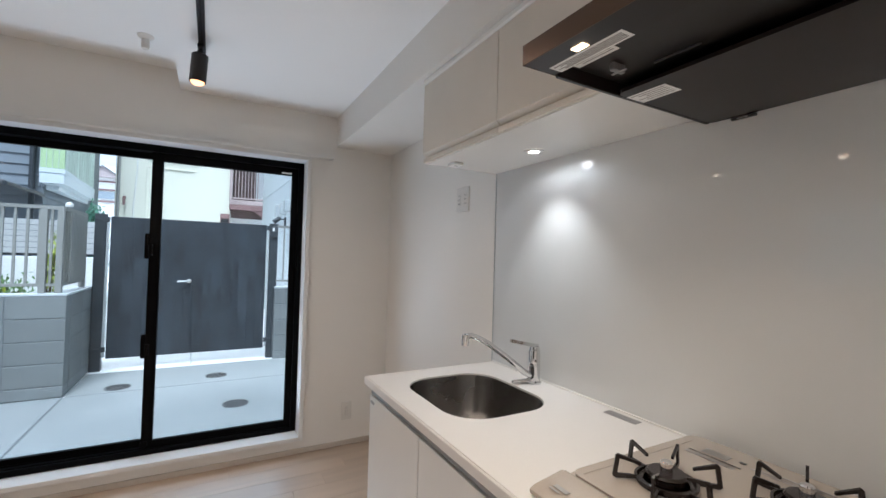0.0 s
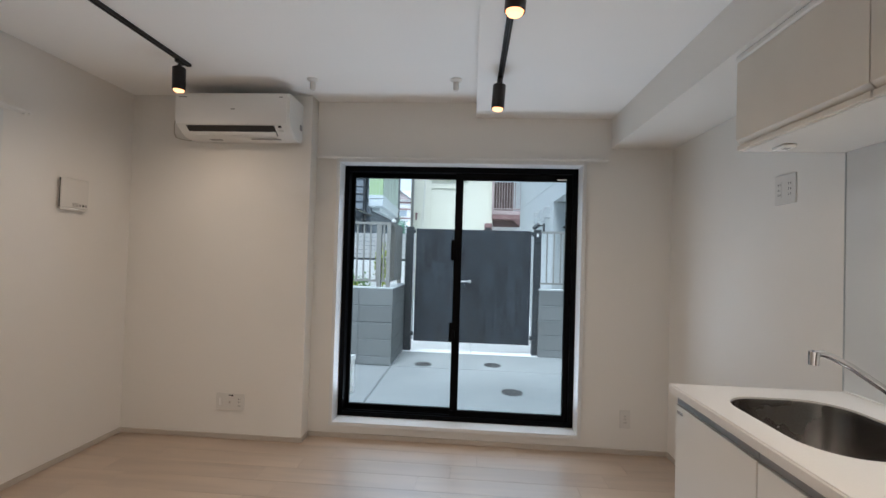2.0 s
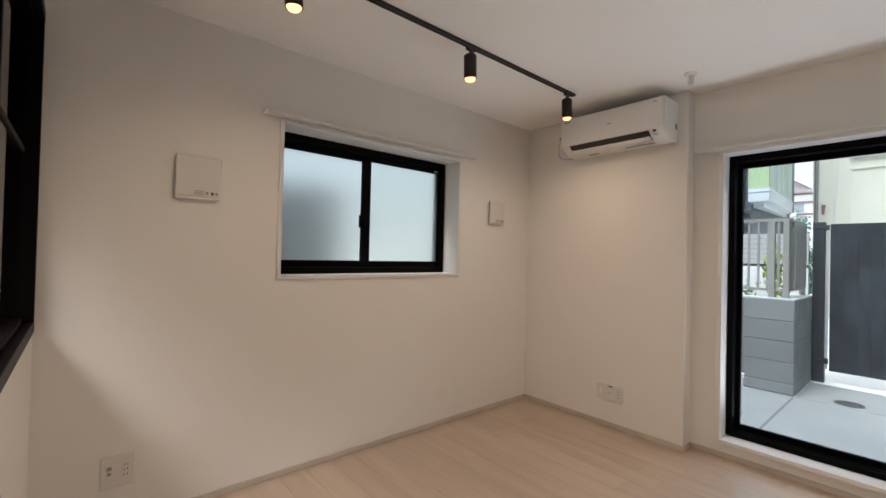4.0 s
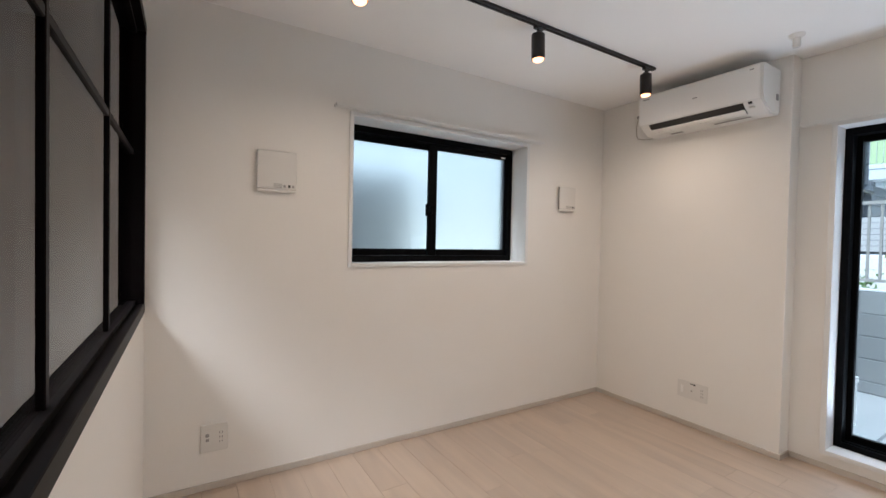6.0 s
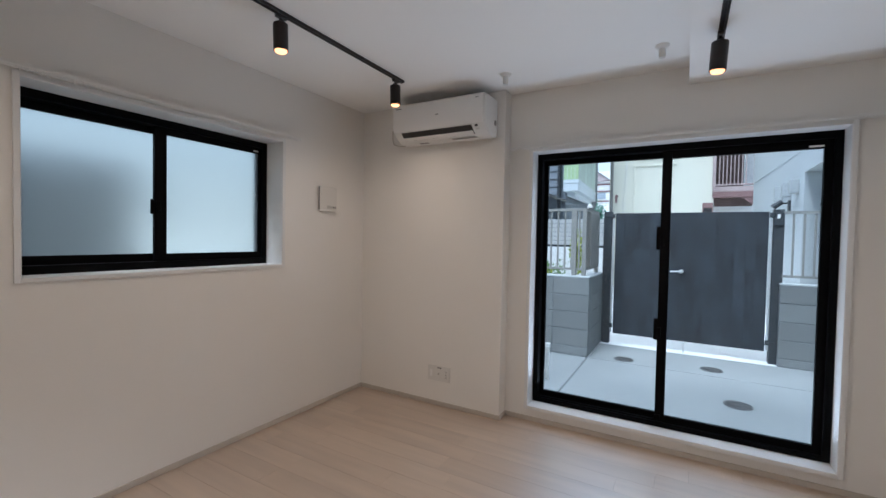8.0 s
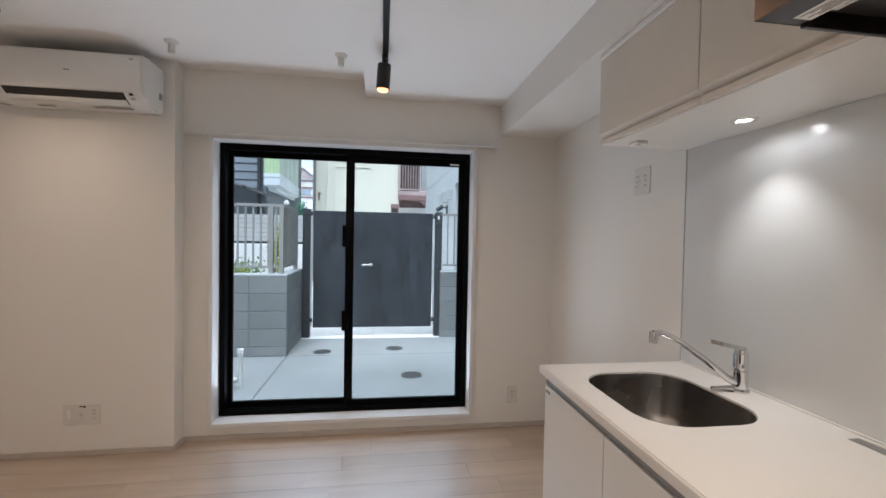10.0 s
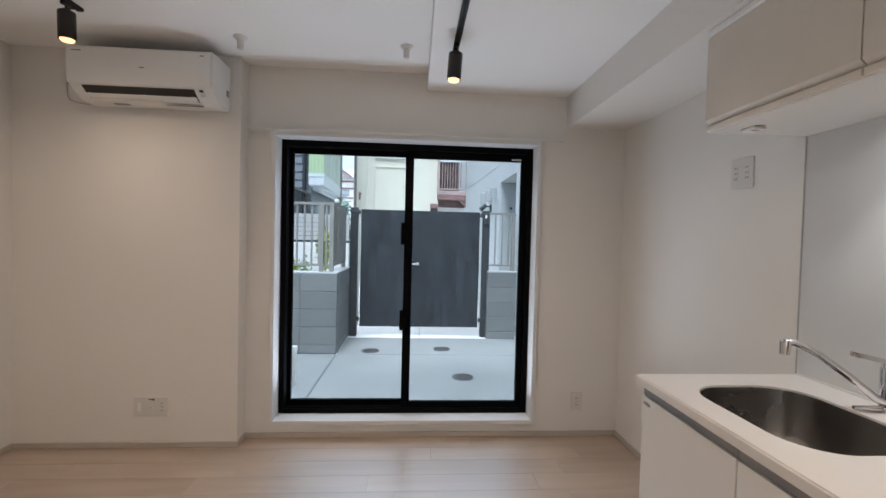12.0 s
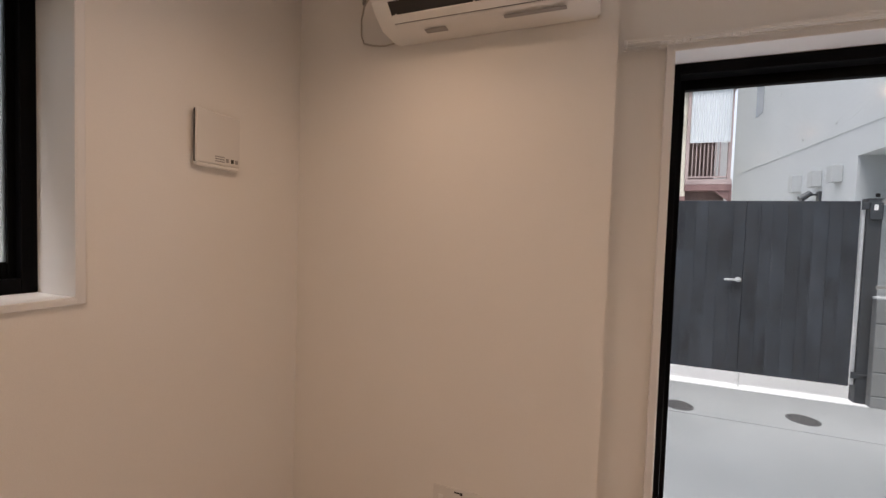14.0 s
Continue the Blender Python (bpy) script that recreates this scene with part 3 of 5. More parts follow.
for x in (AX0 + 0.085, (AX0 + AX1) / 2 - 0.01, AX1 - 0.125):
    part("louvre_arm", boxes([(x, x + 0.005, PILLAR - 0.188, PILLAR - 0.181, 2.043, 2.056)]), PLASTIC, ac)
part("sensor", boxes([(AX1 - 0.080, AX1 - 0.060, PILLAR - 0.216, PILLAR - 0.204, 2.068, 2.081)], 0.002), DARK, ac, "small dark sensor window")
part("sensor_frame", boxes([(AX1 - 0.082, AX1 - 0.056, PILLAR - 0.198, PILLAR - 0.178, 2.046, 2.058)], 0.003), SOCKET, ac)
for x, z, w in ((AX0 + 0.03, 2.252, 0.05), (AX1 - 0.068, 2.252, 0.022), (AX0 + 0.375, 2.175, 0.028)):
    part("mark", boxes([(x, x + w, PILLAR - 0.2378, PILLAR - 0.2368, z, z + 0.006)]), GREY_MARK, ac)
part("mark", boxes([(AX0 + 0.17, AX0 + 0.25, PILLAR - 0.125, PILLAR - 0.095, 2.0125, 2.0145)]), GREY_MARK, ac)
part("mark", boxes([(AX1 - 0.30, AX1 - 0.10, PILLAR - 0.135, PILLAR - 0.115, 2.0135, 2.0155)]), GREY_MARK, ac)
part("side_catch", boxes([(AX1 - 0.003, AX1 + 0.003, PILLAR - 0.06, PILLAR - 0.035, 2.10, 2.135)], 0.001), GREY_MARK, ac)
cable = bmesh.new()
tube(cable, [(AX0 + 0.01, PILLAR - 0.012, 2.255), (-1.470, PILLAR - 0.006, 2.250), (-1.540, PILLAR - 0.006, 2.235), (-1.564, PILLAR - 0.006, 2.205), (-1.576, PILLAR - 0.006, 2.150), (-1.574, PILLAR - 0.006, 2.085), (-1.560, PILLAR - 0.006, 2.056), (-1.520, PILLAR - 0.006, 2.043), (-1.460, PILLAR - 0.006, 2.034), (AX0 + 0.02, PILLAR - 0.010, 2.040)], 0.003, 8)
part("cord", cable, SKIRT, ac, "thin white cord looped under the unit", smooth=True)
part("cord_clip", boxes([(-1.572, -1.556, PILLAR - 0.010, PILLAR - 0.0005, 2.212, 2.232)], 0.002), GREY_MARK, ac)


# ---- ceiling hooks for a drying pole ----
def ceiling_hook(at):
    x, y, z = at
    hook = thing("ceiling_hook", "small round clear plastic hook mount on the white ceiling", "ceiling fitting", at, "ceiling hook mounts")
    bm = bmesh.new()
    lathe(bm, at, [(0.036, -0.0005), (0.036, -0.004), (0.031, -0.011), (0.018, -0.018)], 28)
    part("base", bm, PLASTIC, hook, smooth=True)
    bm = bmesh.new()
    lathe(bm, at, [(0.017, -0.0181), (0.0175, -0.056), (0.015, -0.066), (0.008, -0.067)], 24)
    part("socket", bm, SOCKET, hook, smooth=True)
    return hook


ceiling_hook((-0.49, 3.08, TOP))
ceiling_hook((0.402, 3.085, TOP))


# ---- track lights ----
def light_track(x, y0, y1, z, label):
    tr = thing("lighting_track", label, "lighting track", (x, (y0 + y1) / 2, z), "ceiling lighting tracks")
    part("rail", boxes([(x - 0.014, x - 0.005, y0, y1, z - 0.016, z - 0.0005), (x + 0.005, x + 0.014, y0, y1, z - 0.016, z - 0.0005), (x - 0.005, x + 0.005, y0, y1, z - 0.006, z - 0.0005)], 0.0008), BLACK_LAMP, tr)
    for y, s in ((y0, -1), (y1, 1)):
        e = sorted((y, y + s * 0.014))
        part("end_cap", boxes([(x - 0.0145, x + 0.0145, *e, z - 0.017, z - 0.0005)], 0.002), BLACK_LAMP, tr)


def spotlight(x, y, z, tilt):
    """A can on a track. z: the underside of the track."""
    at = (x, y, z)
    lamp = thing("track_spotlight", "small black cylindrical track spotlight with a warm lit bulb", "spotlight", at, "track spotlights")
    part("adapter", boxes([(x - 0.012, x + 0.012, y - 0.035, y + 0.022, z - 0.018, z - 0.0008)], 0.003), BLACK_LAMP, lamp)
    bm = bmesh.new()
    rod(bm, (x, y - 0.01, z - 0.0175), (x, y - 0.01, z - 0.040), 0.006, seg=14)
    rod(bm, (x - 0.012, y - 0.01, z - 0.034), (x + 0.012, y - 0.01, z - 0.034), 0.009, seg=16)
    part("joint", bm, BLACK_LAMP, lamp, smooth=True)
    turn = Matrix.Translation((x, y - 0.01, z - 0.040)) @ Euler((radians(tilt[0]), radians(tilt[1]), 0)).to_matrix().to_4x4()
    bm = bmesh.new()
    lathe(bm, (0, 0, 0), [(0.028, -0.0005), (0.033, -0.004), (0.034, -0.008), (0.034, -0.127), (0.032, -0.128), (0.031, -0.127), (0.031, -0.095)], 36, cap=False)
    bm.faces.new([v for v in bm.verts if abs(v.co.z + 0.0005) < 1e-5])
    bmesh.ops.transform(bm, matrix=turn, verts=bm.verts)
    part("can", bm, BLACK_LAMP, lamp, smooth=True)
    bm = bmesh.new()
    lathe(bm, (0, 0, 0), [(0.030, -0.122), (0.024, -0.108), (0.013, -0.094), (0.002, -0.094)], 28, cap=False)
    bmesh.ops.transform(bm, matrix=turn, verts=bm.verts)
    part("reflector", bm, INNER, lamp, smooth=True)
    bm = bmesh.new()
    lathe(bm, (0, 0, 0), [(0.003, -0.094), (0.014, -0.100), (0.026, -0.118), (0.028, -0.129), (0.022, -0.137), (0.003, -0.1395)], 24)
    bmesh.ops.transform(bm, matrix=turn, verts=bm.verts)
    part("bulb", bm, BULB, lamp, "warm glowing bulb", smooth=True)
    ray = new("spot_beam", bpy.data.lights.new("spot_beam", "SPOT"))
    ray.data.energy, ray.data.color, ray.data.spot_size, ray.data.spot_blend, ray.data.shadow_soft_size = SPOT_POWER, (1.0, 0.725, 0.49), radians(170), 1.0, 0.03
    ray.matrix_world = turn @ Matrix.Translation((0, 0, -0.142))


TRACK_W, TRACK_E = -1.15, 0.652
light_track(TRACK_W, 0.45, 2.86, TOP, "black ceiling track over the living area carrying three spotlights")
light_track(TRACK_E, 0.45, 2.83, DROP, "black ceiling track along the kitchen side carrying three spotlights")
for y in (0.94, 1.89, 2.80):
    spotlight(TRACK_W, y, TOP - 0.016, (2, 0))
for y in (1.02, 1.89, 2.77):
    spotlight(TRACK_E - 0.005, y, DROP - 0.016, (2, 3))


# ---- wall fittings ----
def vent_cover(y0, y1, z0, z1, label):
    v = thing("ventilation_cover", label, "ventilation cover", (WEST, (y0 + y1) / 2, z0), "wall ventilation covers")
    part("base", boxes([(WEST + 0.0005, WEST + 0.014, y0 + 0.008, y1 - 0.008, z0 + 0.004, z1 - 0.008)], 0.003), PLASTIC, v)
    # dark strip puts in the shade of the gap behind the lid
    part("shadow_gap", boxes([(WEST + 0.014, WEST + 0.018, y0 + 0.0008, y1 - 0.010, z0 + 0.0125, z1 - 0.004)]), DARK, v)
    part("lid", boxes([(WEST + 0.018, WEST + 0.028, y0, y1, z0 + 0.012, z1)], 0.004), SOCKET, v)
    part("lower_rim", boxes([(WEST + 0.014, WEST + 0.026, y0 + 0.004, y1 - 0.004, z0, z0 + 0.0115)], 0.003), PLASTIC, v)
    w = y1 - y0
    bm = bmesh.new()
    for r in range(3):
        box(bm, WEST + 0.0282, WEST + 0.0287, y0 + 0.40 * w, y0 + 0.62 * w, z0 + 0.022 + r * 0.008, z0 + 0.026 + r * 0.008)
    part("label_bars", bm, GREY_MARK, v)
    for k, c in ((0.68, GREY_MARK), (0.80, DARK), (0.90, GREY_MARK)):
        part("mark", boxes([(WEST + 0.0282, WEST + 0.0288, y0 + k * w - 0.006, y0 + k * w + 0.006, z0 + 0.024, z0 + 0.038)]), c, v)
    return v


vent_cover(0.665, 0.860, 1.475, 1.685, "large square white plastic ventilation cover on the white wall")
vent_cover(2.820, 2.998, 1.490, 1.678, "smaller square white plastic ventilation cover beside the frosted window")


def wall_plate(name, label, face, axis, sign, a0, a1, z0, z1, gangs, kinds, cat="socket"):
    """A wall plate. kinds: what each gang holds."""
    mid = (a0 + a1) / 2
    at = (mid, face, z0) if axis == "x" else (face, mid, z0)
    t = thing(name, label, cat, at)
    def row(p0, p1, d0, d1, q0, q1):
        e0, e1 = sorted((face + sign * d0, face + sign * d1))
        return (p0, p1, e0, e1, q0, q1) if axis == "x" else (e0, e1, p0, p1, q0, q1)
    part("plate", boxes([row(a0, a1, 0.0004, 0.007, z0, z1)], 0.002), SOCKET, t)
    w = (a1 - a0) / gangs
    for g, kind in enumerate(kinds):
        c = a0 + w * (g + 0.5)
        zc = (z0 + z1) / 2
        ins = part("insert", boxes([row(c - 0.013, c + 0.013, 0.007, 0.0085, zc - 0.034, zc + 0.034)], 0.0006), SOCKET, t)
        if kind == "outlet":
            for k in (-1, 0, 1):
                for s in (-1, 1):
                    part("slot", boxes([row(c + s * 0.0055 - 0.0013, c + s * 0.0055 + 0.0013, 0.0085, 0.0088, zc + k * 0.022 - 0.0045, zc + k * 0.022 + 0.0045)]), HOLE, ins)
        elif kind == "jack":
            part("jack", boxes([row(c - 0.007, c + 0.007, 0.0085, 0.0095, zc - 0.014, zc)], 0.001), GREY_MARK, ins)
            part("jack", boxes([row(c - 0.008, c + 0.008, 0.0085, 0.011, zc + 0.008, zc + 0.024)], 0.001), GREY_MARK, ins)
        elif kind == "coax":
            part("marker", boxes([row(c - 0.012, c + 0.012, 0.0072, 0.0082, z1 - 0.016, z1 - 0.010), row(c + 0.012, c + 0.022, 0.0072, 0.0086, z1 - 0.020, z1 - 0.009)]), DARK, ins)
            part("connector", boxes([row(c - 0.006, c + 0.006, 0.0085, 0.016, zc - 0.006, zc + 0.006)], 0.002), CHROME, ins)
        else:
            part("rocker", boxes([row(c - 0.010, c + 0.010, 0.0085, 0.011, zc - 0.026, zc + 0.026)], 0.0015), PLASTIC_GLOSS, ins)
    return t


wall_plate("wall_socket", "white double plate with jack and power outlet above the skirting", WEST, "y", 1, 0.427, 0.546, 0.178, 0.315, 2, ("jack", "outlet"))
wall_plate("wall_socket", "white triple socket plate with aerial connector below the air conditioner", PILLAR, "x", -1, -1.195, -0.995, 0.183, 0.300, 3, ("blank", "coax", "outlet"))
wall_plate("wall_socket", "white single power outlet plate near the patio window", NORTH, "x", -1, 1.545, 1.615, 0.165, 0.285, 1, ("outlet",))
wall_plate("kitchen_socket", "white double wall plate beside the glossy kitchen panel", EAST, "y", -1, 2.370, 2.490, 1.545, 1.672, 2, ("outlet", "outlet"))

wall_plate("light_switch", "white wall switch plate in the room behind the glazed partition", WEST, "y", 1, -0.285, -0.187, 1.532, 1.650, 2, ("blank", "blank"), "switch")

# ---- kitchen ----
KY0, KY1 = 0.33, 2.134
worktop = thing("worktop", "white kitchen worktop with an undermounted steel sink cut-out", "worktop", (1.56, 1.2, 0.80))
bm = bmesh.new()
SX0, SX1, SY0, SY1 = 1.348, 1.716, 1.57, 2.018
outer = [(1.257, KY0), (EAST - 0.002, KY0), (EAST - 0.002, KY1), (1.257, KY1)]
inner = rounded(SX0, SX1, SY0, SY1, 0.12, 8)
hi_o, hi_i, lo_o, lo_i = ([bm.verts.new((*p, z)) for p in ring] for ring, z in ((outer, 0.842), (inner, 0.842), (outer, 0.812), (inner, 0.812)))
for vo, vi in ((hi_o, hi_i), (lo_o, lo_i)):
    for n_, corner in enumerate((2, 3, 0, 1)):
        arc = vi[n_ * 9:n_ * 9 + 9]
        for a, b in zip(arc, arc[1:]):
            bm.faces.new((vo[corner], a, b))
        bm.faces.new((vo[corner], arc[-1], vi[(n_ * 9 + 9) % 36], vo[(corner + 1) % 4]))
for a, b in ((hi_o, lo_o), (hi_i, lo_i)):
    for i in range(len(a)):
        bm.faces.new((a[i], a[(i + 1) % len(a)], b[(i + 1) % len(a)], b[i]))
bmesh.ops.recalc_face_normals(bm, faces=bm.faces)
bmesh.ops.bevel(bm, geom=[e for e in bm.edges if all(abs(v.co.z - 0.842) < 1e-4 and v in hi_o for v in e.verts)], offset=0.003, segments=2, affect="EDGES")
part("top", bm, COUNTER, worktop)
part("rear_bead", boxes([(EAST - 0.011, EAST - 0.0045, KY0, 2.130, 0.8424, 0.8475)], 0.0015), UNDER, worktop, "white sealing bead")
part("front_nosing", boxes([(1.2545, 1.2568, KY0 + 0.001, KY1 - 0.001, 0.8125, 0.838)], 0.0006), COUNTER, worktop)

sink = thing("kitchen_sink", "brushed stainless steel undermount kitchen sink with rounded corners", "sink", (1.53, 1.79, 0.66))
bm = bmesh.new()
rings = []
for grow, z, r in ((-0.0006, 0.8360, 0.1198), (-0.0035, 0.8358, 0.118), (-0.005, 0.825, 0.117), (-0.012, 0.70, 0.11), (-0.03, 0.672, 0.10), (-0.07, 0.663, 0.07)):
    rings.append([bm.verts.new((*p, z)) for p in rounded(SX0 - grow, SX1 + grow, SY0 - grow, SY1 + grow, r, 8)])
for a, b in zip(rings, rings[1:]):
    for i in range(len(a)):
        bm.faces.new((a[i], a[(i + 1) % len(a)], b[(i + 1) % len(a)], b[i]))
bm.faces.new(rings[-1])
bmesh.ops.recalc_face_normals(bm, faces=bm.faces)
part("bowl", bm, STEEL, sink, smooth=True)
drain = part("drain", lathe(bmesh.new(), (1.52, 1.75, 0.663), [(0.062, 0.0005), (0.060, 0.004), (0.050, 0.005), (0.046, 0.002)], 36), CHROME, sink, "chrome drain ring", smooth=True)
part("strainer", lathe(bmesh.new(), (1.52, 1.75, 0.6655), [(0.045, 0.0), (0.043, 0.003), (0.015, 0.004), (0.012, 0.008), (0.004, 0.010)], 32), STEEL, drain, smooth=True)

tap = thing("kitchen_tap", "chrome single-lever kitchen tap with a long rising spout", "tap", (1.803, 1.80, 0.842))
TX, TY = 1.803, 1.795
part("base", lathe(bmesh.new(), (TX, TY, 0.8425), [(0.028, 0.0), (0.028, 0.006), (0.0235, 0.012)], 32), CHROME, tap, smooth=True)
part("body", lathe(bmesh.new(), (TX, TY, 0.8547), [(0.0225, 0.0), (0.0225, 0.055), (0.0205, 0.057), (0.0205, 0.059), (0.0225, 0.061), (0.022, 0.110), (0.019, 0.116)], 32), CHROME, tap, smooth=True)
spout = [(TX - 0.015, TY + 0.001, 0.872), (TX - 0.045, TY + 0.004, 0.887), (TX - 0.12, TY + 0.010, 0.946), (TX - 0.20, TY + 0.016, 1.001), (TX - 0.245, TY + 0.020, 1.024), (TX - 0.272, TY + 0.022, 1.034), (TX - 0.295, TY + 0.023, 1.032)]
part("spout", tube(bmesh.new(), spout, [0.012, 0.0115, 0.0105, 0.010, 0.010, 0.010, 0.010], 16), CHROME, tap, smooth=True)
part("aerator", rod(bmesh.new(), (TX - 0.293, TY + 0.023, 1.038), (TX - 0.295, TY + 0.023, 1.000), 0.0140, 0.0125, 20), CHROME, tap, smooth=True)
part("cartridge_cap", lathe(bmesh.new(), (TX, TY, 0.971), [(0.0195, 0.0), (0.018, 0.008), (0.010, 0.012)], 24), CHROME, tap, smooth=True)
bm = bmesh.new()
prism(bm, [(TX - 0.012, TY - 0.012), (TX + 0.012, TY - 0.010), (TX - 0.088, TY + 0.034), (TX - 0.092, TY + 0.022)], "z", 0.0, 0.013)
for v in bm.verts:
    v.co.z += 0.976 + 0.020 * min(1.0, max(0.0, (TX - v.co.x) / 0.092))
part("lever", bm, CHROME, tap, "flat chrome lever", smooth=True)
part("hose_arm", tube(bmesh.new(), [(TX - 0.018, TY + 0.004, 0.853), (TX - 0.05, TY + 0.012, 0.852), (TX - 0.085, TY + 0.02, 0.851)], [0.010, 0.0075, 0.005], 12), CHROME, tap, smooth=True)

plate = thing("worktop_label", "grey silver caution label stuck on the white worktop", "label", (1.82, 1.42, 0.8425))
bm = bmesh.new()
prism(bm, rounded(-0.017, 0.017, -0.055, 0.055, 0.003, 3), "z", 0.8424, 0.8430)
bmesh.ops.transform(bm, matrix=Matrix.Translation((1.815, 1.415, 0)) @ pose(0, 0, 0, 0, 0, 2), verts=bm.verts)
part("sheet", bm, GREY_ALU, plate)
for k in range(3):
    part("text_bar", boxes([(1.806 + k * 0.008, 1.809 + k * 0.008, 1.38, 1.455 - k * 0.02, 0.8431, 0.8433)]), GREY_MARK, plate)


# base cabinets
def base_cabinet(y0, y1, label, mark=False):
    c = thing("base_cabinet", label, "kitchen cabinet", (1.56, (y0 + y1) / 2, FLOOR), "kitchen base cabinets")
    part("body", boxes([
        (1.30, EAST - 0.003, y0 + 0.001, y0 + 0.019, 0.10, 0.64), (1.30, EAST - 0.003, y1 - 0.019, y1 - 0.001, 0.10, 0.64 if y1 < 2 else 0.811),
        (1.30, EAST - 0.003, y0 + 0.0192, y1 - 0.0192, 0.10, 0.118), (EAST - 0.02, EAST - 0.003, y0 + 0.0192, y1 - 0.0192, 0.1182, 0.80),
        (1.30, 1.312, y0 + 0.0192, y1 - 0.0192, 0.1182, 0.80)]), DOOR_WHITE, c)
    part("plinth", boxes([(1.335, EAST - 0.003, y0 + 0.001, y1 - 0.001, FLOOR, 0.099)]), DARK, c)
    part("grip_rail", boxes([(1.280, 1.2995, y0 + 0.001, y1 - 0.001, 0.776, 0.8115)], 0.001), GREY_ALU, c, "grey aluminium grip rail")
    door = part("door", boxes([(1.275, 1.2975, y0 + 0.002, y1 - 0.002, 0.105, 0.773)], 0.0015), DOOR_WHITE, c, "plain white door")
    if mark:
        part("badge", prism(bmesh.new(), [(y, z) for y, z in rounded(y1 - 0.050, y1 - 0.012, 0.745, 0.755, 0.0045, 5)], "x", 1.2735, 1.2750), GREY_ALU, door, "small oval badge")
    return c


base_cabinet(1.69, KY1 - 0.012, "white kitchen base cabinet with a plain door under the sink", True)
base_cabinet(1.12, 1.69, "white kitchen base cabinet with a plain door beside the sink cabinet")
base_cabinet(KY0 + 0.01, 1.12, "white kitchen base cabinet under the gas hob")

# wall panel
structure("wall_panel_kitchen", boxes([(EAST - 0.004, EAST - 0.0002, SOUTH + 0.02, 2.136, 0.8435, 1.6945)], 0.0005), PANEL)
structure("trim_panel_edge", boxes([(EAST - 0.006, EAST - 0.0001, 2.1365, 2.1405, 0.843, 1.6945)]), VENT)


# upper cabinets
def upper_cabinet(y0, y1, label, end=False):
    c = thing("wall_cabinet", label, "kitchen cabinet", (1.67, (y0 + y1) / 2, 1.695), "kitchen wall cabinets")
    part("body", boxes([(1.502, EAST - 0.001, y0 + 0.0005, y1 - 0.0005, 1.712, SOFFIT - 0.001)]), DOOR_BEIGE, c)
    part("underside", boxes([(1.500, EAST - 0.0045, y0 - 0.0019, y1 + 0.0019, 1.695, 1.7115)]), UNDER, c, "white underside board")
    bm = bmesh.new()
    prism(bm, [(1.480, 2.018), (1.480, 1.734), (1.4995, 1.714), (1.4995, 2.018)], "y", y0 + 0.001, y1 - 0.001)
    part("door", bm, DOOR_BEIGE, c, "beige door with a bevelled grip edge")
    part("grip_edge", boxes([(1.4835, 1.4995, y0 + 0.001, y1 - 0.001, 1.6955, 1.7135)], 0.002), DOOR_BEIGE, c)
    return c


upper_cabinet(1.626, 2.145, "beige kitchen wall cabinet with a plain door, at the open end")
upper_cabinet(1.216, 1.624, "beige kitchen wall cabinet with a plain door beside the black hood")
upper_cabinet(0.10, 0.60, "beige kitchen wall cabinet with a plain door beyond the hood")
structure("trim_cabinet_top", boxes([(1.474, 1.4995, 0.10, 2.143, 2.0195, SOFFIT - 0.0005)], 0.005), UNDER)

down = thing("downlight", "small round lit downlight in the underside of the wall cabinet", "downlight", (1.722, 1.73, 1.695))
bm = bmesh.new()
lathe(bm, (1.722, 1.73, 1.695), [(0.036, -0.0002), (0.036, -0.003), (0.024, -0.005), (0.018, -0.001)], 32, cap=False)
part("rim", bm, PLASTIC_GLOSS, down, smooth=True)
part("lens", lathe(bmesh.new(), (1.722, 1.73, 1.695), [(0.018, -0.0004), (0.017, -0.0025), (0.004, -0.003)], 28), BULB_WHITE, down, "glowing lens", smooth=True)
ray = new("downlight_beam", bpy.data.lights.new("downlight_beam", "SPOT"))
ray.data.energy, ray.data.color, ray.data.spot_size, ray.data.spot_blend, ray.data.shadow_soft_size = DOWNLIGHT_POWER, (1.0, 0.93, 0.82), radians(92), 0.7, 0.018
ray.matrix_world = look((1.722, 1.73, 1.690), (1.722, 1.73, 0.0))
ray = new("downlight_spill", bpy.data.lights.new("downlight_spill", "SPOT"))
ray.data.energy, ray.data.color, ray.data.spot_size, ray.data.spot_blend, ray.data.shadow_soft_size = 0.75, (1.0, 0.95, 0.88), radians(168), 0.4, 0.02
ray.matrix_world = look((1.722, 1.73, 1.689), (1.722, 1.73, 0.0))
alarm = thing("cabinet_sensor", "small white sensor switch under the wall cabinet", "sensor", (1.60, 2.05, 1.69))
part("case", boxes([(1.568, 1.612, 2.03, 2.09, 1.683, 1.6948)], 0.003), PLASTIC, alarm)
part("button", boxes([(1.580, 1.600, 2.045, 2.06, 1.6815, 1.6829)], 0.0005), GREY_MARK, alarm)

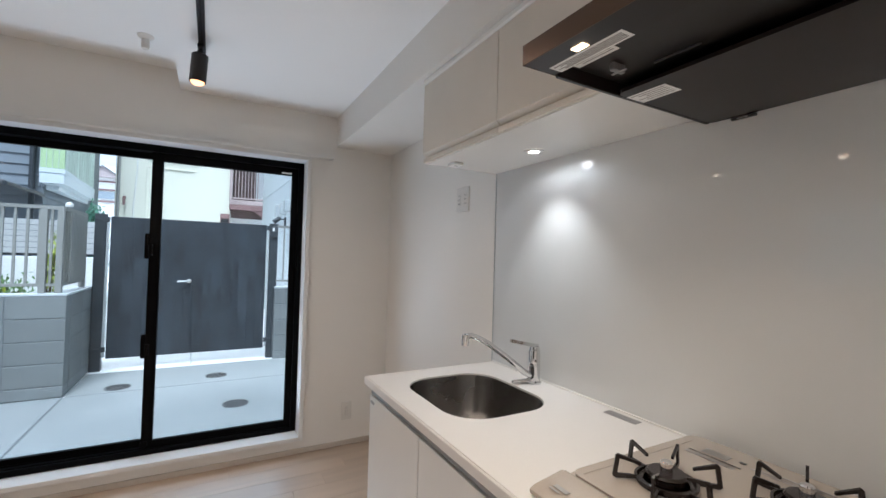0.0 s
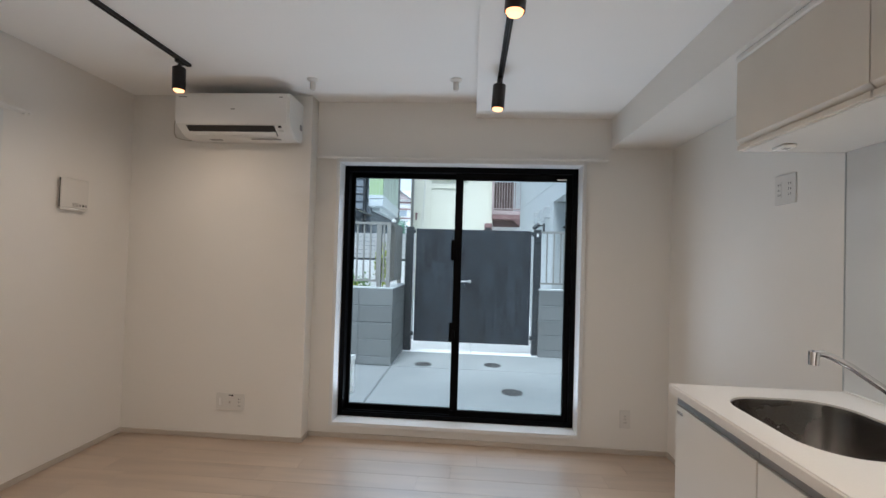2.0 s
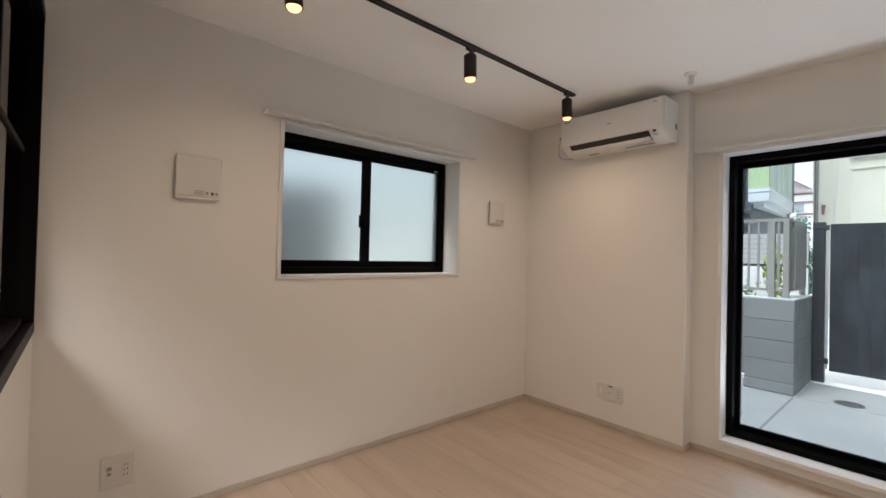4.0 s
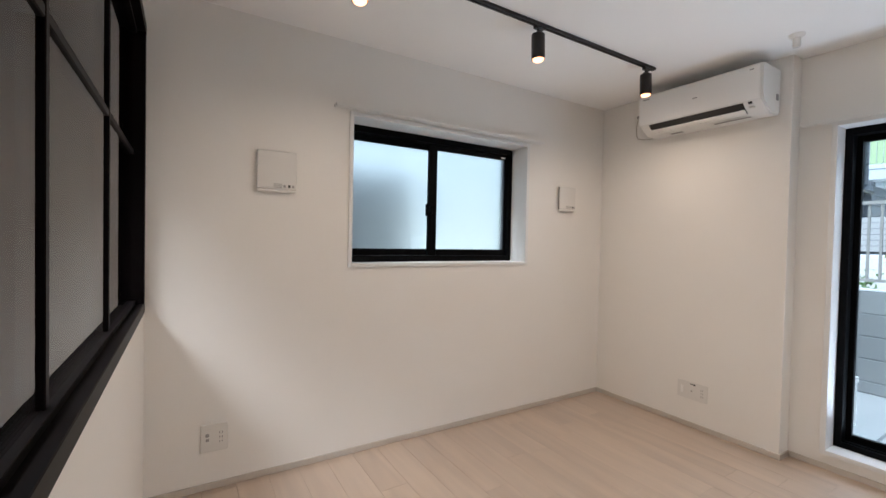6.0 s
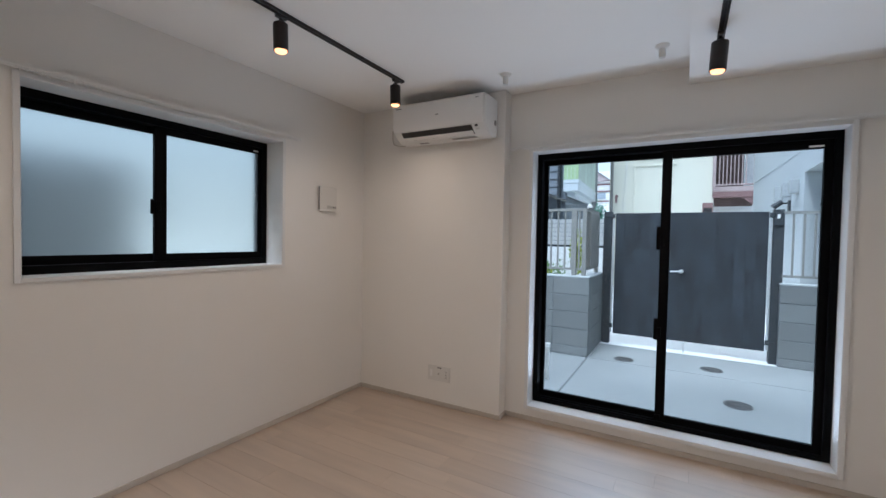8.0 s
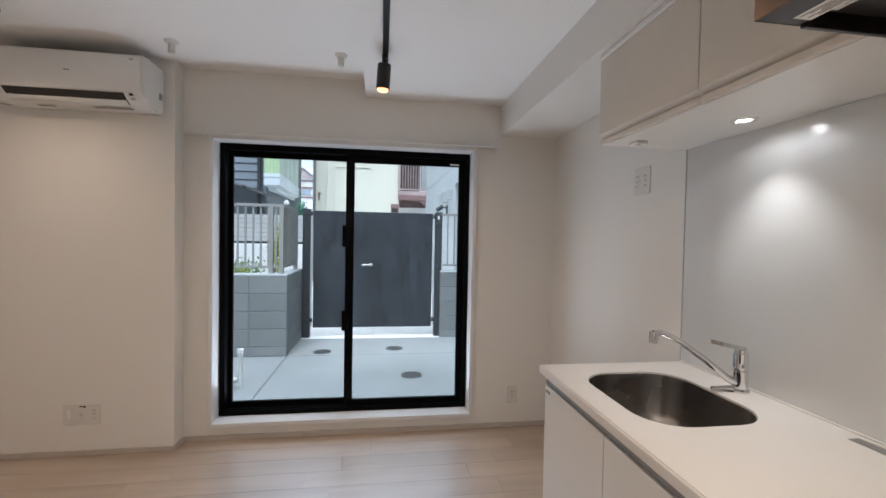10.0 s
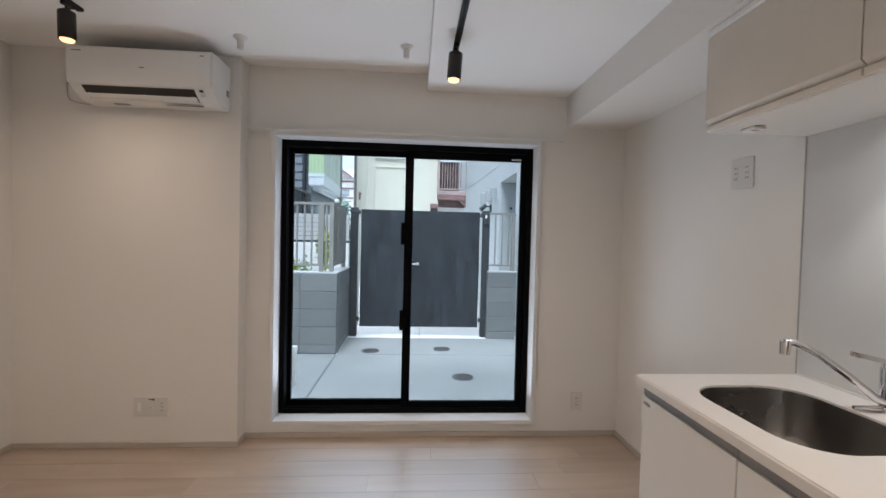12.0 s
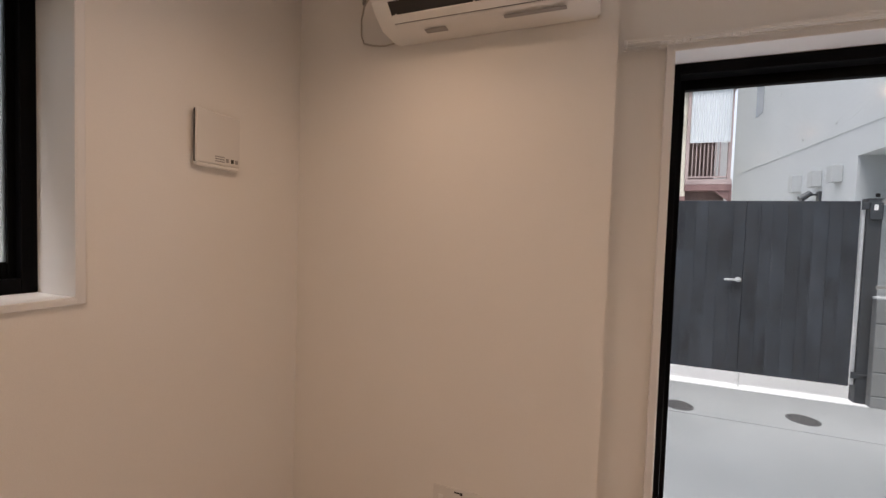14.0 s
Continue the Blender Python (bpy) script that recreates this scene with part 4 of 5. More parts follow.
# range hood
HY0, HY1, HX0, HZ0, HZ1 = 0.605, 1.205, 1.236, 1.675, 1.719
hood = thing("range_hood", "flat black range hood with paper labels and a lit lamp", "range hood", (1.55, 0.9, HZ0))
part("front_bar", boxes([(HX0, HX0 + 0.004, HY0, HY1, HZ0 + 0.004, HZ1)], 0.001), HOOD_FRONT, hood, "satin brown-black front bar")
part("canopy", boxes([
    (HX0 + 0.0042, EAST - 0.005, HY0, HY1, HZ1 - 0.014, HZ1),
    (HX0 + 0.0042, HX0 + 0.085, HY0, HY1, HZ0 + 0.006, HZ1 - 0.0142),
    (HX0 + 0.0852, EAST - 0.005, HY1 - 0.010, HY1, HZ0, HZ1 - 0.0142),
    (HX0 + 0.0852, EAST - 0.005, HY0, HY0 + 0.010, HZ0, HZ1 - 0.0142),
], 0.0015), HOOD, hood)
part("end_plate", boxes([(HX0 + 0.005, HX0 + 0.3, HY1 + 0.0003, HY1 + 0.0018, HZ0 + 0.006, HZ1 - 0.002)]), HOOD_FRONT, hood)
bm = bmesh.new()
prism(bm, rounded(1.488, EAST - 0.012, HY0 + 0.014, HY1 - 0.014, 0.02, 4), "z", HZ0 - 0.002, HZ0 + 0.006)
baffle = part("baffle_plate", bm, HOOD, hood, "black oil baffle plate")
part("filter_recess", boxes([(HX0 + 0.086, 1.49, HY0 + 0.0105, HY1 - 0.0105, HZ1 - 0.0165, HZ1 - 0.0145)]), DARK, hood)
part("duct_box", boxes([(1.502, EAST - 0.001, HY0 + 0.004, HY1 - 0.004, HZ1 + 0.0005, SOFFIT - 0.001)], 0.001), HOOD, hood)
part("catch", boxes([(1.405, 1.440, 1.130, 1.142, 1.686, 1.7025), (1.42, 1.426, 1.115, 1.150, 1.684, 1.687)], 0.002), GREY_ALU, hood, "small metal catch")
part("catch", boxes([(1.455, 1.462, 0.99, 1.08, 1.690, 1.695)], 0.002), HOOD, hood)
part("lamp", boxes([(HX0 + 0.031, HX0 + 0.047, 1.082, 1.110, HZ0 + 0.004, HZ0 + 0.0058)], 0.0005), HOOD_GLOW, hood, "glowing hood lamp")
for x0, x1, y0, y1, z in ((1.288, 1.3205, 1.02, 1.186, HZ0 + 0.0052), (1.325, 1.372, 1.09, 1.188, HZ1 - 0.0172), (1.521, 1.578, 1.100, 1.190, HZ0 - 0.0026)):
    lab = part("paper_label", boxes([(x0, x1, y0, y1, z, z + 0.0005)]), PAPER, hood, "printed paper label")
    for k in range(5):
        xa = x0 + 0.006 + k * (x1 - x0 - 0.01) / 5
        part("text_bar", boxes([(xa, xa + 0.003, y0 + 0.006, y1 - 0.006 - 0.012 * (k % 3), z - 0.0003, z - 0.0001)]), GREY_MARK, lab)
part("wall_clip", boxes([(EAST - 0.014, EAST - 0.0045, 1.085, 1.140, 1.666, 1.672)], 0.001), DARK, hood)
part("wall_clip", boxes([(EAST - 0.0155, EAST - 0.0142, 1.10, 1.125, 1.667, 1.671)], 0.0003), CHROME, hood)
ray = new("hood_beam", bpy.data.lights.new("hood_beam", "SPOT"))
ray.data.energy, ray.data.color, ray.data.spot_size, ray.data.spot_blend, ray.data.shadow_soft_size = HOOD_POWER, (1.0, 0.80, 0.58), radians(120), 0.9, 0.02
ray.matrix_world = look((HX0 + 0.038, 1.09, HZ0 + 0.002), (HX0 + 0.06, 1.09, 0))

# gas hob
hob = thing("gas_hob", "beige enamel two-burner gas hob with black pan supports", "gas hob", (1.56, 0.93, 0.842))
HBY0, HBY1 = 0.66, 1.222
bm = bmesh.new()
prism(bm, rounded(1.385, 1.842, HBY0, HBY1, 0.034, 7), "z", 0.8425, 0.866)
bmesh.ops.bevel(bm, geom=[e for e in bm.edges if all(v.co.z > 0.86 for v in e.verts)], offset=0.010, segments=4, affect="EDGES")
part("top_plate", bm, ENAMEL, hob, smooth=True)
bm = bmesh.new()
prism(bm, [(1.288, 0.846), (1.288, 0.854), (1.300, 0.860), (1.372, 0.872), (1.3848, 0.868), (1.3848, 0.8428), (1.292, 0.8428)], "y", HBY0 + 0.002, HBY1 - 0.002)
bmesh.ops.bevel(bm, geom=[e for e in bm.edges if abs(e.verts[0].co.y - e.verts[1].co.y) < 1e-5], offset=0.006, segments=3, affect="EDGES")
part("front_edge", bm, ENAMEL, hob, smooth=True)
for y in (HBY1 - 0.012, HBY0 + 0.008):
    part("groove", boxes([(1.41, 1.79, y - 0.022, y - 0.018, 0.8662, 0.8672)], 0.0004), ENAMEL, hob)


def burner(cx, cy, size):
    ring = part("burner_tray", lathe(bmesh.new(), (cx, cy, 0.866), [(size * 0.62, 0.0005), (size * 0.62, 0.006), (size * 0.52, 0.010), (size * 0.44, 0.004), (size * 0.40, 0.002)], 40), CAST, hob, smooth=True)
    part("burner_body", lathe(bmesh.new(), (cx, cy, 0.868), [(size * 0.36, 0.0), (size * 0.36, 0.012), (size * 0.32, 0.016)], 36), CAST, hob, smooth=True)
    part("burner_cap", lathe(bmesh.new(), (cx, cy, 0.8845), [(size * 0.42, 0.0), (size * 0.43, 0.003), (size * 0.38, 0.008), (size * 0.10, 0.009)], 36), CAST, hob, smooth=True)
    part("sensor_post", lathe(bmesh.new(), (cx, cy, 0.8936), [(0.0115, 0.0), (0.0115, 0.016), (0.009, 0.019)], 20), CHROME, hob, "steel temperature sensor", smooth=True)
    support = part("pan_support", lathe(bmesh.new(), (cx, cy, 0.8725), [(size * 0.66, 0.0), (size * 0.66, 0.005), (size * 0.60, 0.005), (size * 0.60, 0.0)], 40), CAST, hob, "black cast pan support", smooth=True)
    for k in range(6):
        a = radians(20 + 60 * k)
        c, s = math.cos(a), math.sin(a)
        def at(r, z):
            return (cx + r * c, cy + r * s, z)
        bm = bmesh.new()
        t = Vector((-s, c, 0)) * 0.0026
        outline = [(size * 0.60, 0.872), (size * 1.08, 0.869), (size * 1.15, 0.873), (size * 1.09, 0.913), (size * 1.04, 0.917), (size * 0.55, 0.905), (size * 0.55, 0.8995), (size * 1.00, 0.908), (size * 1.05, 0.878), (size * 0.62, 0.8785)]
        a0 = [bm.verts.new(Vector(at(r, z)) - t) for r, z in outline]
        b0 = [bm.verts.new(Vector(at(r, z)) + t) for r, z in outline]
        n = len(outline)
        for i in range(n):
            bm.faces.new((a0[i], a0[(i + 1) % n], b0[(i + 1) % n], b0[i]))
        bm.faces.new(a0[::-1]); bm.faces.new(b0)
        bmesh.ops.recalc_face_normals(bm, faces=bm.faces)
        part("prong", bm, CAST, support)


burner(1.529, 1.088, 0.088)
burner(1.680, 0.918, 0.080)
burner(1.518, 0.765, 0.088)
for x0, x1, y0, y1, m_ in ((1.716, 1.730, 1.060, 1.165, GREY_ALU), (1.735, 1.739, 1.055, 1.165, DARK), (1.748, 1.775, 1.09, 1.145, GREY_ALU), (1.765, 1.775, 1.060, 1.072, DARK), (1.757, 1.761, 0.96, 1.045, GREY_MARK), (1.766, 1.770, 0.93, 1.035, GREY_MARK), (1.775, 1.779, 0.89, 1.01, GREY_MARK), (1.784, 1.788, 0.86, 0.96, GREY_MARK), (1.320, 1.332, 1.15, 1.185, GREY_MARK), (1.310, 1.315, 1.16, 1.185, GREY_MARK)):
    z = 0.8665 if x0 > 1.4 else 0.8655
    part("print_bar", boxes([(x0, x1, y0, y1, z, z + 0.0006)]), m_, hob)

# ---- outside: the ground ----
G = -0.005
structure("ground", boxes([(-60, 60, OUT + 0.001, 120, -0.30, G - 0.012)]), STREET)
JX, JY = -0.37, 5.39
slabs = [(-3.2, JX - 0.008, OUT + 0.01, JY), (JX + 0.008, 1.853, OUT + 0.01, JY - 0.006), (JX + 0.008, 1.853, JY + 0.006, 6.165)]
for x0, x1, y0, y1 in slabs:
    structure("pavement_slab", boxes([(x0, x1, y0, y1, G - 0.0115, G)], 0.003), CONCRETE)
structure("pavement_joint", boxes([(JX - 0.0078, JX + 0.0078, OUT + 0.01, JY, G - 0.0115, G - 0.004), (JX + 0.008, 1.853, JY - 0.0058, JY + 0.0058, G - 0.0115, G - 0.004)]), MORTAR)
structure("pavement_street", boxes([(-12, 1.85, 6.17, 13.3, G - 0.0115, G + 0.002)], 0.002), STREET)


def manhole(x, y):
    t = thing("manhole_cover", "round dark iron inspection cover set in pale concrete", "manhole cover", (x, y, G), "patio inspection covers")
    part("ring", lathe(bmesh.new(), (x, y, G), [(0.104, 0.0004), (0.104, 0.0025), (0.097, 0.0030), (0.096, 0.0006)], 40), IRON_LID, t, smooth=True)
    lid = part("lid", lathe(bmesh.new(), (x, y, G), [(0.094, 0.0006), (0.094, 0.0022), (0.02, 0.0026)], 40), IRON_LID, t, smooth=True)
    bm = bmesh.new()
    for k in range(-3, 4):
        half = math.sqrt(0.085 ** 2 - (k * 0.024) ** 2)
        box(bm, x - half, x + half, y + k * 0.024 - 0.003, y + k * 0.024 + 0.003, G + 0.0024, G + 0.0045)
    part("ribs", bm, IRON_LID, lid)


for x, y in ((0.949, 4.633), (0.812, 5.635), (-0.01, 5.538)):
    manhole(x, y)

# pipe stub by the block wall
stub = thing("pipe_stub", "pale drain pipe stub with a cap standing on the patio", "pipe", (-0.56, 4.45, G))
part("pipe", rod(bmesh.new(), (-0.55, 4.42, G), (-0.55, 4.42, 0.30), 0.020, seg=18), PIPE, stub, smooth=True)
part("cap", rod(bmesh.new(), (-0.55, 4.42, 0.3002), (-0.55, 4.42, 0.335), 0.027, seg=18), PLASTIC, stub, smooth=True)
part("elbow", tube(bmesh.new(), [(-0.572, 4.42, 0.06), (-0.62, 4.42, 0.07), (-0.66, 4.42, 0.05), (-0.69, 4.42, 0.0)], 0.022, 14), PIPE, stub, smooth=True)


# concrete side wall with its recess
structure("wall_concrete_side", boxes([
    (1.855, 2.10, OUT, 6.50, G - 0.05, 7.0),
    (1.855, 2.10, 7.60, 12.4, G - 0.05, 7.0),
    (1.855, 3.60, 6.50, 7.60, 2.24, 7.0),
    (2.10, 3.60, 7.60, 7.75, G - 0.05, 2.4),
    (2.10, 3.60, 6.35, 6.50, G - 0.05, 2.4),
    (3.60, 3.75, 6.35, 7.75, G - 0.05, 2.4),
]), RENDERED)
bm = bmesh.new()
for y in (4.4, 5.3, 6.2, 8.1, 9.0, 9.9, 10.8):
    for z in (0.45, 1.35, 2.70, 3.6):
        rod(bm, (1.8545, y, z), (1.852, y, z), 0.014, seg=12)
structure("trim_formwork_plugs", bm, BLOCK)
structure("trim_wall_ledge", prism(bmesh.new(), [(6.50, 2.515), (12.39, 2.66), (12.39, 2.675), (6.50, 2.53)], "x", 1.848, 1.8545), RENDERED)
structure("trim_recess_eye", boxes([(2.02, 2.06, 7.593, 7.5995, 1.80, 1.84)], 0.004), DARK)
structure("trim_slot_window", boxes([(1.849, 1.8545, 10.72, 11.10, 3.54, 4.8)], 0.001), SASH_BLUE)
for y, z0, z1, d in ((7.95, 1.99, 2.19, 0.10), (8.45, 1.99, 2.20, 0.10), (9.02, 1.98, 2.22, 0.11)):
    hoodv = thing("vent_hood", "small grey box vent hood on the concrete wall", "vent hood", (1.85, y, z0), "concrete wall vent hoods")
    part("shell", boxes([(1.855 - d, 1.8548, y - 0.068, y + 0.068, z0 + 0.01, z1)], 0.006), VENT, hoodv)
    part("flange", boxes([(1.8500, 1.8546, y - 0.085, y + 0.085, z0 - 0.005, z0 + 0.0095)], 0.001), VENT, hoodv)
floodlight = thing("outdoor_spotlight", "dark grey tilted outdoor spotlight on the concrete wall", "spotlight", (1.8, 8.4, 1.85))
part("base_plate", boxes([(1.825, 1.8545, 8.35, 8.43, 1.78, 1.94)], 0.004), POST, floodlight)
part("arm", tube(bmesh.new(), [(1.826, 8.39, 1.90), (1.78, 8.39, 1.90), (1.73, 8.39, 1.915)], 0.012, 10), POST, floodlight, smooth=True)
part("head", rod(bmesh.new(), (1.755, 8.39, 1.925), (1.650, 8.39, 1.84), 0.036, 0.042, 24), POST, floodlight, "tapered cylindrical head", smooth=True)


# ---- block walls, built of single blocks ----
def shared_block(name, w, d, h, material):
    bm = bmesh.new()
    box(bm, -w / 2, w / 2, -d / 2, d / 2, -h / 2, h / 2, 0.004)
    data = bpy.data.meshes.new(name)
    bm.to_mesh(data)
    bm.free()
    data.materials.append(material)
    return data


def block_wall(name, label, legs, top, cap=True):
    """legs: (x0, y0, x1, y1) centre lines, laid in courses of 0.195."""
    t = thing(name, label, "garden wall", (legs[0][0], legs[0][1], G))
    t_ = 0.15
    core, lid = bmesh.new(), bmesh.new()
    for x0, y0, x1, y1 in legs:
        along_x = abs(x1 - x0) > abs(y1 - y0)
        ext = t_ / 2
        if along_x:
            box(core, min(x0, x1) + 0.004, max(x0, x1) - 0.004, y0 - ext + 0.005, y0 + ext - 0.005, G, top - 0.02)
            box(lid, min(x0, x1), max(x0, x1), y0 - ext, y0 + ext, top - 0.019, top, 0.003)
        else:
            box(core, x0 - ext + 0.005, x0 + ext - 0.005, min(y0, y1) + 0.004, max(y0, y1) - 0.004, G, top - 0.02)
            box(lid, x0 - ext, x0 + ext, min(y0, y1), max(y0, y1), top - 0.019, top, 0.003)
        length = abs(x1 - x0) + abs(y1 - y0)
        start = max(x0, x1) if along_x else min(y0, y1)
        z = top - 0.020
        while z > G + 0.03:
            h = min(0.195, z - G)
            u = 0.0
            first = 0.40
            while u < length - 0.02:
                w = min(first if u == 0 else 0.40, length - u)
                key = (round(w, 2), round(h, 2), along_x, z < G + 0.2)
                if key not in BLOCKS:
                    sz = (w - 0.007, t_, h - 0.007) if along_x else (t_, w - 0.007, h - 0.007)
                    BLOCKS[key] = shared_block("block", *sz, BLOCK_DARK if z < G + 0.2 else BLOCK)
                ob = new("block", BLOCKS[key])
                ob.parent = t
                mid = start - u - w / 2 if along_x else start + u + w / 2
                here = Vector((mid, y0, z - h / 2)) if along_x else Vector((x0, mid, z - h / 2))
                ob.location = here - ORIGIN[t]
                u += w
            z -= 0.195
    part("mortar", core, MORTAR, t)
    part("cap", lid, BLOCK_CAP, t)
    return t


BLOCKS = {}
block_wall("block_wall", "low grey concrete block garden wall with a smooth mortar cap", [(-3.57, 5.465, -0.37, 5.465), (-0.445, 5.541, -0.445, 6.30)], 0.898)
block_wall("block_wall", "short grey concrete block pier beside the gate", [(1.425, 6.24, 1.815, 6.24)], 0.886)


# ---- fences ----
def fence(name, label, runs, z0, z1, step=0.078):
    t = thing(name, label, "fence", (*runs[0][:2], z0))
    for x0, y0, x1, y1, posts in runs:
        a, b = Vector((x0, y0, 0)), Vector((x1, y1, 0))
        d = (b - a).normalized()
        n = Vector((-d.y, d.x, 0))
        def slab(p, q, z, zz, w):
            bm = bmesh.new()
            prism(bm, [tuple((v)[:2]) for v in (p - n * w, q - n * w, q + n * w, p + n * w)], "z", z, zz)
            return bm
        part("top_rail", slab(a, b, z1 - 0.03, z1, 0.018), FENCE, t)
        part("bottom_rail", slab(a, b, z0 + 0.06, z0 + 0.085, 0.012), FENCE, t)
        count = int((b - a).length / step)
        for k in range(1, count):
            p = a + d * (k * (b - a).length / count)
            part("baluster", slab(p - d * 0.009, p + d * 0.009, z0 + 0.0855, z1 - 0.0305, 0.009), FENCE, t)
        for u in posts:
            p = a + d * u
            part("post", slab(p - d * 0.022, p + d * 0.022, z0 + 0.001, z1 - 0.031, 0.024), FENCE, t)
    return t


fence("metal_fence", "stone-grey metal railing with upright bars on a concrete block wall", [(-0.43, 5.465, -3.55, 5.465, (0.02, 0.13, 1.3, 2.5)), (-0.445, 5.50, -0.445, 6.24, (0.70,))], 0.898, 1.665)
fence("metal_fence", "short stone-grey metal railing on the block pier beside the gate", [(1.44, 6.24, 1.80, 6.24, (0.33,))], 0.886, 1.655)
lampf = thing("fence_light", "small pale cap lamp on the corner of the railing", "light", (-0.40, 5.465, 1.665))
part("cap", lathe(bmesh.new(), (-0.40, 5.465, 1.6655), [(0.028, 0.0), (0.03, 0.02), (0.018, 0.04), (0.004, 0.045)], 20), PIPE, lampf, smooth=True)
screen = thing("garden_screen", "beige-grey slatted screen fixed to the railing", "screen", (-0.445, 5.9, 0.98))
for k in range(12):
    part("slat", boxes([(-0.412, -0.400, 5.575 + k * 0.046, 5.611 + k * 0.046, 0.985, 1.625)], 0.002), FENCE, screen)
part("back_rail", boxes([(-0.4255, -0.4125, 5.58, 6.11, z, z + 0.03) for z in (1.05, 1.54)]), FENCE, screen)
part("bracket", boxes([(-0.4265, -0.4085, 5.62, 5.65, 1.30, 1.34), (-0.4265, -0.4085, 6.0, 6.03, 1.30, 1.34)]), FENCE, screen)

# ---- the gate ----
gate = thing("garden_gate", "dark stained two-leaf board gate with a silver lever handle, closed", "gate", (0.55, 6.25, 0.12))
GY = 6.25
for side, (x0, x1) in enumerate(((-0.232, 0.5425), (0.5455, 1.322))):
    leaf_ = part("leaf_frame", boxes([(x0 + 0.002, x1 - 0.002, GY + 0.021, GY + 0.045, 0.22, 0.28), (x0 + 0.002, x1 - 0.002, GY + 0.021, GY + 0.045, 1.48, 1.54)], 0.002), POST, gate)
    part("back_board", boxes([(x0 + 0.0, x1 - 0.0, GY + 0.0202, GY + 0.0208, 0.126, 1.651)]), POST, gate)
    widths = [random.uniform(0.085, 0.12) for _ in range(9)]
    k = (x1 - x0) / sum(widths[:8])
    u = x0
    for w in widths[:8]:
        w *= k
        cut = random.choice((0.45, 0.62, 0.8, 1.02, 1.2))
        for za, zb in ((0.125, cut), (cut, 1.652)):
            dy = random.uniform(0, 0.0015)
            part("board", boxes([(u + 0.0003, u + w - 0.0003, GY + dy, GY + 0.020, za, zb - 0.0004)], 0.0005), GATE, leaf_)
        u += w
part("meeting_strip", boxes([(0.530, 0.558, GY + 0.0455, GY + 0.050, 0.13, 1.648)]), POST, gate)
part("handle", tube(bmesh.new(), [(0.508, GY - 0.001, 0.955), (0.508, GY - 0.045, 0.955), (0.500, GY - 0.052, 0.955), (0.48, GY - 0.054, 0.955), (0.395, GY - 0.054, 0.953)], 0.010, 12), SILVER, gate, "silver lever handle", smooth=True)
part("rose", rod(bmesh.new(), (0.508, GY - 0.010, 0.955), (0.508, GY - 0.0005, 0.955), 0.024, seg=24), SILVER, gate)
part("drop_bolt", rod(bmesh.new(), (0.556, GY - 0.012, G + 0.001), (0.556, GY - 0.012, 0.124), 0.006, seg=10), SILVER, gate)


def gate_post(x, label, side):
    p = thing("gate_post", label, "gate post", (x, GY, G), "gate posts")
    part("post", boxes([(x - 0.048, x + 0.048, GY - 0.02, GY + 0.07, G, 1.665)], 0.003), POST, p)
    part("cap", boxes([(x - 0.05, x + 0.05, GY - 0.022, GY + 0.072, 1.6652, 1.672)], 0.002), POST, p)
    gx = x + side * 0.062
    part("pivot_strip", boxes([(gx - 0.012, gx + 0.012, GY + 0.0, GY + 0.02, 0.14, 1.58)], 0.002), SILVER, p, "silver pivot strip")
    for z in (0.20, 1.585):
        part("hinge", boxes([(min(x + side * 0.03, gx + side * 0.022), max(x + side * 0.03, gx + side * 0.022), GY - 0.028, GY - 0.0205, z, z + 0.055), (x - 0.045, x + 0.045, GY - 0.029, GY - 0.0202, z + 0.02, z + 0.04)], 0.002), POST, p)


gate_post(-0.318, "dark grey square metal gate post against the block wall", 1)
gate_post(1.405, "dark grey square metal gate post beside the block pier", -1)
lockb = thing("gate_latch_box", "dark latch box with a small white tag on the gate post", "latch", (1.40, GY, 1.55))
part("case", boxes([(1.365, 1.445, GY - 0.048, GY - 0.0295, 1.50, 1.64)], 0.004), POST, lockb)
part("tag", boxes([(1.385, 1.410, GY - 0.0495, GY - 0.0483, 1.575, 1.62)]), PLASTIC, lockb, "small white tag")

# ---- across the street ----
YB = 13.5
cream = thing("cream_building", "old cream rendered two-storey building with a small upper window", "building", (0.3, YB, G))
part("wall", boxes([(-1.40, 1.14, YB, YB + 8, G, 7.5)], 0.01), YELLOW_WALL, cream)
part("wall", boxes([(1.14, 2.30, YB + 1.2, YB + 8, G, 7.5)], 0.01), WHITE_PAINT, cream, "pale wall behind the balcony")
w_ = part("window", boxes([(-0.72, 0.31, YB - 0.02, YB - 0.001, 3.72, 4.17)], 0.004), SASH_BLUE, cream, "upper window")
part("sill", boxes([(-0.78, 0.36, YB - 0.07, YB - 0.021, 3.645, 3.715)], 0.004), WHITE_PAINT, w_)
part("mullion", boxes([(-0.22, -0.18, YB - 0.035, YB - 0.0205, 3.72, 4.17)], 0.002), WHITE_PAINT, w_)
part("raised_band", boxes([(-0.78, -0.74, YB - 0.03, YB - 0.001, 1.4, 3.38), (-0.78, 0.27, YB - 0.03, YB - 0.001, 3.3805, 3.42)], 0.004), YELLOW_WALL, cream)
part("downpipe", rod(bmesh.new(), (-1.33, YB - 0.05, G), (-1.33, YB - 0.05, 7.2), 0.035, seg=12), FENCE, cream, smooth=True)
part("cable", tube(bmesh.new(), [(-0.95, YB - 0.02, 4.6), (-0.97, YB - 0.02, 3.2), (-1.02, YB - 0.02, 2.4), (-1.01, YB - 0.02, 1.4)], 0.012, 8), WHITE_PAINT, cream)
